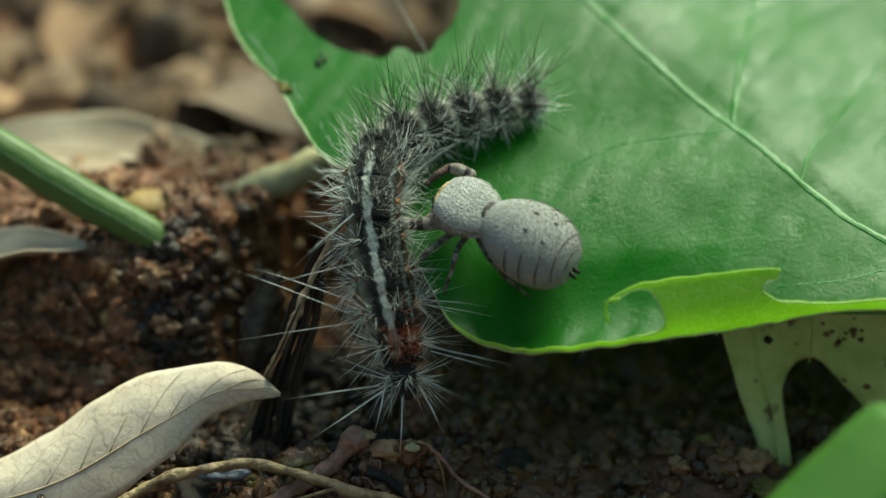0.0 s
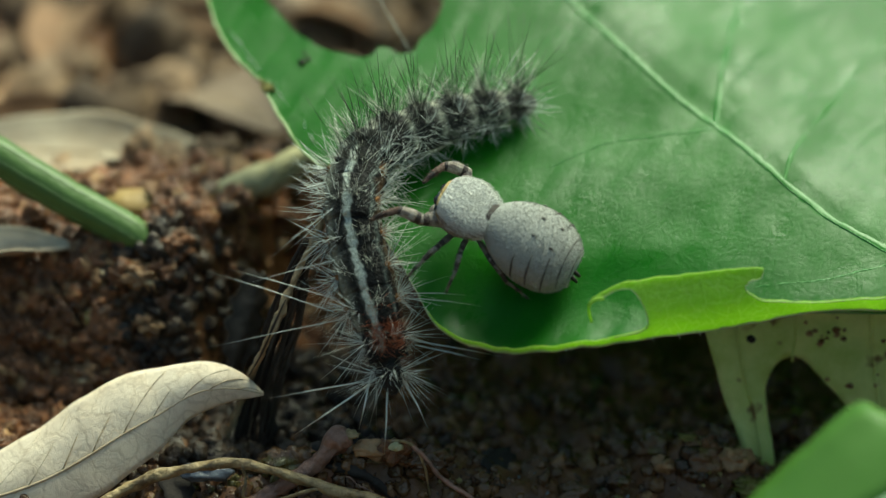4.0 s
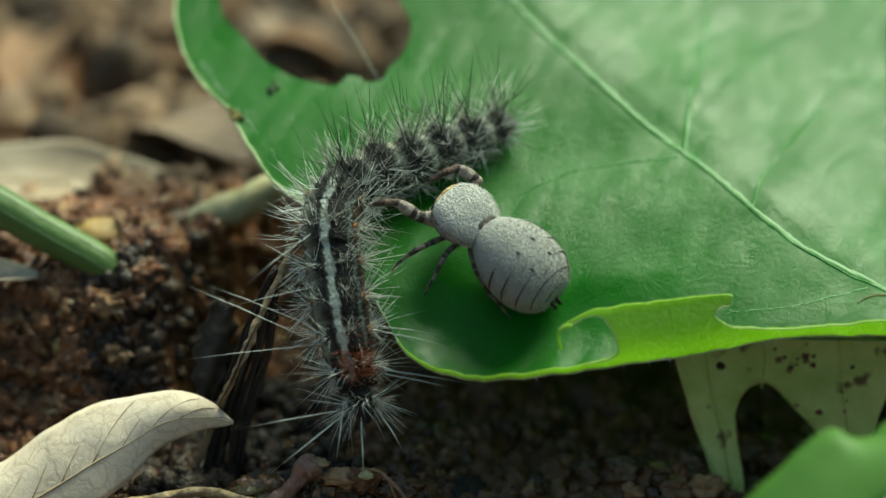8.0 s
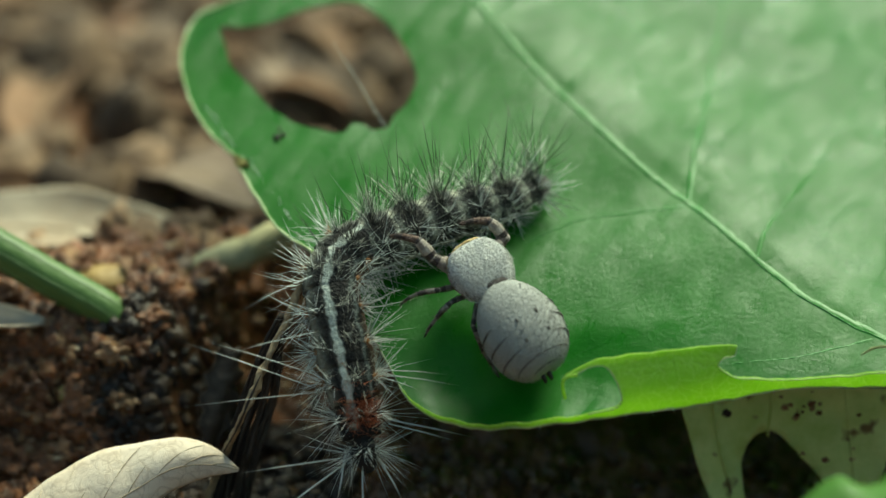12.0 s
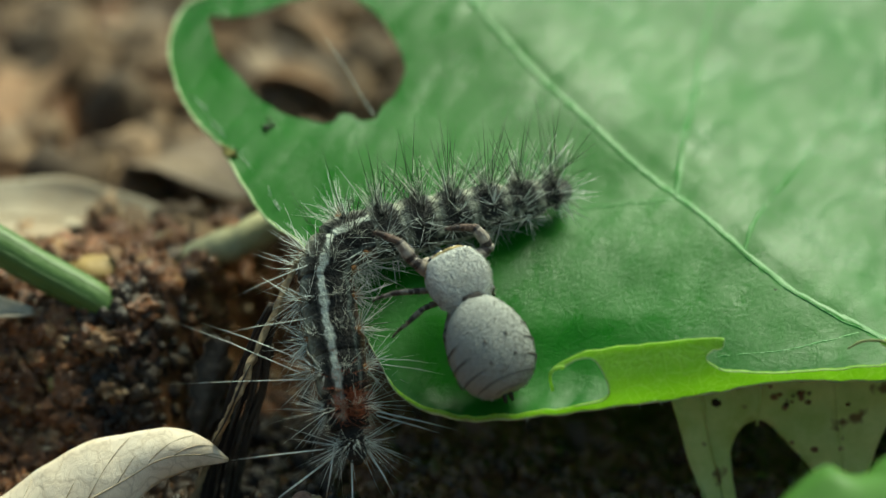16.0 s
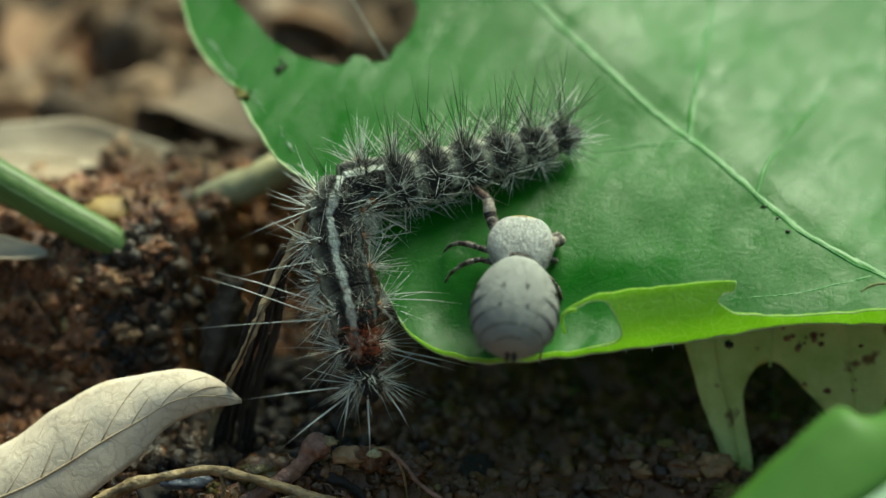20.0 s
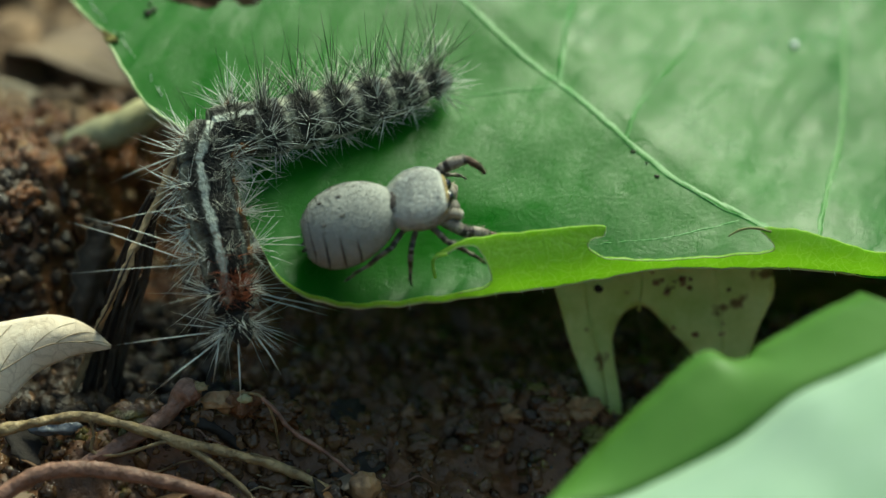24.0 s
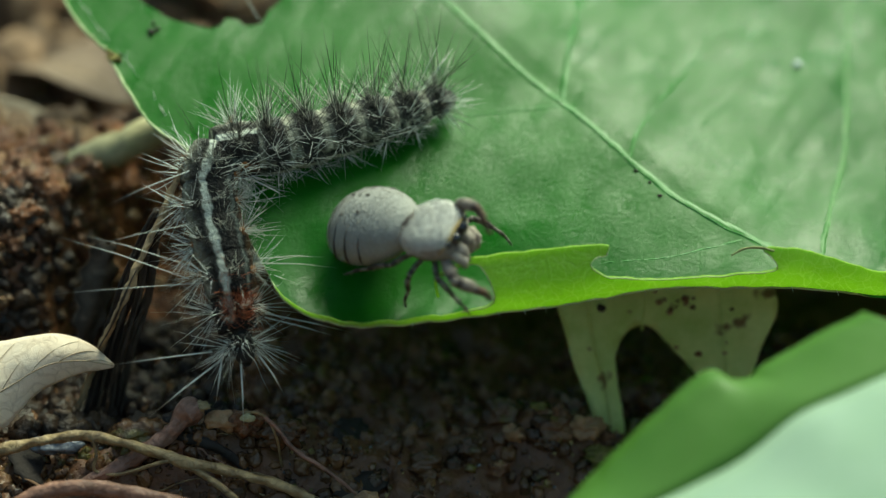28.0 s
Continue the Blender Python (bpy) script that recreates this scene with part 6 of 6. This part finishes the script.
# ways of thigh, shin and foot on the body's left side
GRIP = {1: ((1.15, 0.79, 0.6), (0.92, 0.24, 0.3), (0.87, 0.7, -0.4)),
        2: ((0.3, 1.0, 0.2), (0.4, 0.9, -0.3), (0.3, 0.6, -1.0)),
        3: ((0.0, 1.0, 0.3), (-0.2, 0.9, -0.5), (-0.1, 0.6, -1.0)),
        4: ((-1.0, 0.9, 0.15), (-1.1, 0.1, -0.7), (-1.4, -0.2, -0.9))}
TUCK = {2: ((0.6, 0.6, -0.5), (0.5, 0.3, -0.8), (0.2, 0.2, -1.0)), 3: ((0.0, 0.7, -0.5), (-0.1, 0.3, -0.8), (-0.1, 0.2, -1.0)), 4: ((-1.0, 0.6, -0.3), (-1.2, 0.1, -0.6), (-1.3, -0.1, -0.8))}
HUG = ((0.5, 1.6, 0.5), (1.1, -0.3, 0.35), (0.5, -1.1, -0.2))
REACH = ((1.0, 0.62, 0.05), (1.0, 0.5, 0.05), (1.0, 0.6, -0.05))
WALK = {1: ((0.9, 0.5, -0.75), (1.2, 0.15, -0.7), (0.8, 0.1, -1.0)),
        2: ((0.7, 1.1, -0.15), (0.8, 0.3, -0.9), (0.6, 0.2, -1.1)),
        3: ((-0.4, 1.2, 0.0), (-0.4, 0.3, -1.0), (-0.3, 0.2, -1.0)),
        4: ((-0.9, 1.1, 0.3), (-1.4, 0.3, -0.4), (-1.3, 0.2, -0.55))}
HOOK = ((0.75, 0.35, 1.15), (1.0, 0.05, 0.1), (0.6, -0.2, -1.2))
HOOK_LOW = ((1.1, 0.3, 0.75), (0.9, 0.05, -0.1), (0.5, -0.15, -1.2))
WAVE = ((0.75, 0.35, 1.0), (0.8, 0.3, 1.0), (1.1, 0.0, -0.15))
BECKON = ((0.9, 0.35, 0.95), (1.1, 0.1, 0.2), (1.0, -0.1, -0.7))
FOLDED = ((0.8, 0.8, -0.25), (0.8, -0.3, -0.8), (0.0, -0.4, -1.0))
CURL = ((0.35, 0.5, 1.15), (1.0, -0.2, 0.2), (0.4, -0.4, -1.0))


def limb_poses(key, ways):
    """Poses of thigh, shin and foot in their parents' spaces."""
    k, s = key

    def turn(v):
        x = Vector((v[0], v[1] * s, v[2])).normalized()
        z = Vector((0.05, 0.1 * s, 1.0))
        y = z.cross(x).normalized()
        return x, Matrix((x, y, x.cross(y))).transposed().to_4x4()
    p = Vector(LEG_ROOT[k])
    p.y *= s
    out = []
    for v, ln in zip(ways, LEG_SIZE[k][0]):
        x, m = turn(v)
        m.translation = p * MM
        out.append(m)
        p = p + x * ln
    back = out[0].inverted()
    return [out[0], back @ out[1], back @ out[2]]


# ---- small marks and scraps ----
def build_small():
    rng = random.Random(21)
    for k, (x, y, r) in enumerate([(-9.47, 9.26, 0.20), (-9.12, 9.50, 0.14), (-9.37, 9.92, 0.10)]):
        lump("dirt_speck", "dark dirt speck on the leaf", "dirt", (x, y, leaf_skin(x, y) + 0.08), r, (1.0, 1.3, 0.6), BARK_DARK, 0.5, 3, k, "dirt specks")
    for k, (x, y) in enumerate([(18.4, -1.0), (18.9, -1.8), (17.7, -0.2), (-11.1, 7.5), (-13.9, 11.6)]):
        lump("dirt_speck", "dark dirt speck on the leaf", "dirt", (x, y, leaf_skin(x, y) + 0.06), rng.uniform(0.05, 0.1), (1.6, 1.0, 0.5), BARK_DARK, 0.5, 3, 3 + k, "dirt specks")
    DEW = (28.65, 11.68)
    lump("dew_drop", "tiny dew drop on the leaf, its highlight painted white", "drop", (*DEW, leaf_skin(*DEW) + 0.14), 0.24, (1, 1, 0.8), DROP_GLINT, 0.0, 1, 1)
    for k in range(9):
        x, y = rng.uniform(10, 17), rng.uniform(-9, -4)
        lump("moss_bit", "yellowish moss scrap on damp grit", "moss", (x, y, ground_z(x, y) + 0.35), rng.uniform(0.3, 0.7), (1.3, 0.8, 0.5), MOSS, 0.9, 2.5, k, "moss scraps")
    for k, (x, y, r, s) in enumerate([(15.4, -4.6, 0.95, 1), (17.8, -2.4, 0.9, 2), (10.5, -6.0, 1.0, 3), (13.2, -7.2, 0.9, 4), (6.0, -9.0, 0.8, 5), (19.6, -3.6, 0.8, 6), (-3.5, -8.0, 0.7, 7), (-10.5, -8.6, 0.9, 8), (-2.0, -12.0, 0.7, 9)]):
        lump("pebble", "dark damp pebble in the grit", "pebble", (x, y, ground_z(x, y) + r * 0.35), r, (1.1, 0.9, 0.75), GRIT, 0.6, 1.6, s * 3.3, "pebbles")
    for k, (x, y, z, r, mt, lb) in enumerate([(14.9, -7.0, 1.0, 0.75, AMBER, "amber brown wet clod"), (14.2, -5.6, 0.9, 0.85, GRIT, "dark wet clod"), (13.4, -6.4, 1.2, 0.6, CRUMB, "reddish wet clod"), (12.6, -8.0, 1.0, 0.5, GRIT, "dark wet clod"),
                                          (11.0, -7.4, 0.8, 0.55, AMBER, "amber brown wet clod"), (8.5, -8.0, 0.0, 0.6, GRIT, "dark wet clod"), (10.0, -8.8, -0.2, 0.5, CRUMB, "reddish wet clod"), (16.0, -6.6, 0.6, 0.45, CRUMB, "reddish wet clod")]):
        lump("clod", lb + " in the grit under the leaf", "soil clod", (x, y, min(z, ground_z(x, y) + r * 0.5)), r, (1.2, 0.9, 0.85), mt, 0.8, 2.0, 20 + k, "wet clods")
    # long pale hairs standing at the chewed hole
    for b, t in (((-3.3, 10.3, 15.8), (-6.4, 11.4, 20.9)),):
        bm = bmesh.new()
        hair(bm, b, t, 0.03, 0.15)
        tagged(part("leaf_hair", bm, HAIR_WHITE), "long pale hair at the chewed hole's edge", "hair", "leaf edge hairs")
    # short white hairs standing on the leaf's edge
    for k in range(22):
        u = rng.random()
        a = Vector((-13.5, 11.3, 0)).lerp(Vector((-7.0, 1.2, 0)), u)
        z = leaf_skin(a.x, a.y)
        bm = bmesh.new()
        p = Vector((a.x, a.y, z))
        hair(bm, p, p + Vector((rng.uniform(-0.5, 0.1), rng.uniform(-0.3, 0.3), rng.uniform(0.2, 0.6))), 0.022)
        tagged(part("leaf_hair", bm, HAIR_WHITE), "short white hair on the leaf edge", "hair", "leaf edge hairs")


build_small()


def scrap(name, label, c, size, material, seed, tilt):
    """A thin dry scrap of leaf or bark with a torn outline."""
    rng = random.Random(seed)
    loop = []
    for k in range(22):
        a = 2 * math.pi * k / 22
        r = size * (0.6 + 0.4 * rng.random())
        loop.append((r * math.cos(a), 0.55 * r * math.sin(a)))
    bm = bmesh.new()
    sheet(bm, loop, [], lambda x, y: 0.25 * size * math.sin(x * 1.3 / size + seed) + 0.1 * noise.noise(Vector((x, y, seed))), size * 0.22, 0.1)
    ob = part(name, bm, [material] * 3)
    ob.matrix_world = mm_pose(*c, *tilt)
    return tagged(ob, label, "leaf scrap", "litter scraps")


for k in range(16):
    rg = random.Random(100 + k)
    x, y = rg.uniform(-22, 3), rg.uniform(-15, -6)
    scrap("leaf_scrap", "dark brown wet leaf scrap on the soil", (x, y, ground_z(x, y) + 0.45), rg.uniform(0.9, 2.2), (BARK_DARK, LITTER_B, LITTER_C, BARK_DARK)[k % 4], k, (rg.uniform(-30, 30), rg.uniform(-30, 30), rg.uniform(0, 360)))
for k in range(14):
    rg = random.Random(300 + k)
    x, y = rg.uniform(-30, -8), rg.uniform(4, 14)
    scrap("leaf_scrap", "reddish brown leaf scrap on the bank", (x, y, ground_z(x, y) + 0.5), rg.uniform(0.9, 2.4), (LITTER_B, LITTER_A, LITTER_B, LITTER_C)[k % 4], k + 50, (rg.uniform(-40, 40), rg.uniform(-30, 30), rg.uniform(0, 360)))


# ---- what moves ----
def motions():
    walk(spider, [(t, spider_pose(t, x, y, h, tip)) for t, x, y, h, tip in TRACK])
    hinge = Vector((-11.2, 7.0, leaf_z(-11.2, 7.0))) * MM
    walk(green_leaf, [(t, Matrix.Translation(hinge + Vector((0.00015 * k, 0, 0))) @ pose(0, 0, 0, 0, -1.03 * k, 0) @ Matrix.Translation(-hinge)) for t, k in LEAF_LIFT])
    for i, seg in enumerate(segments):
        rows = [(t, segment_pose(s, i)) for t, s in SPINES]
        walk(seg, rows + [(28.0, rows[-1][1])])

    def act(key, rows):
        """rows: seconds and the ways of a leg's three pieces."""
        rows = [(t, limb_poses(key, w)) for t, w in rows]
        for n, piece in enumerate(spider_legs[key]):
            walk(piece, [(t, p[n]) for t, p in rows])

    def sway(ways, t, ph):
        return [tuple(c + 0.12 * math.sin(ph + t * 2.3 + 1.7 * n + m) for m, c in enumerate(v)) for n, v in enumerate(ways)]
    early = (0.0, 1.0, 2.0, 3.0, 5.5, 6.5, 7.5, 8.5, 9.5, 10.5, 11.5, 12.5, 14.5, 15.5, 16.5, 17.5, 18.5, 19.2, 19.8)
    act((1, 1), [(t, REACH if t < 2.5 else sway(GRIP[1], t, 0.4)) for t in early] + [(20.0, GRIP[1]), (20.2, CURL), (20.4, CURL), (20.7, HOOK), (21.0, HOOK), (21.3, WAVE), (21.6, WAVE), (21.9, HOOK), (22.3, HOOK_LOW), (22.6, HOOK_LOW),
                  (24.5, HOOK), (24.9, BECKON), (25.3, HOOK_LOW), (25.7, HOOK), (26.0, HOOK), (26.4, WAVE), (26.7, BECKON), (27.0, HOOK_LOW), (27.3, BECKON), (27.55, WAVE), (27.7, BECKON), (27.8, HOOK), (27.9, BECKON), (28.0, CURL)])
    act((1, -1), [(t, sway(HUG, t, 1.1)) for t in early] + [(20.0, FOLDED), (20.2, WALK[1]), (20.4, WALK[1]), (21.5, WALK[1]), (22.5, sway(WALK[1], 1.0, 0.2)), (25.0, WALK[1]), (26.0, sway(WALK[1], 2.0, 0.2)), (27.8, WALK[1]), (28.0, FOLDED)])
    for k in (2, 3, 4):
        for s in (-1, 1):
            act((k, s), [(t, sway((GRIP if s > 0 else TUCK)[k], t, k + s)) for t in early] + [(20.1, (GRIP if s > 0 else TUCK)[k]), (20.4, WALK[k]), (22.0, WALK[k]), (25.0, sway(WALK[k], 1.0, k)), (27.8, WALK[k]), (28.0, sway(WALK[k], 2.0, k))])


motions()
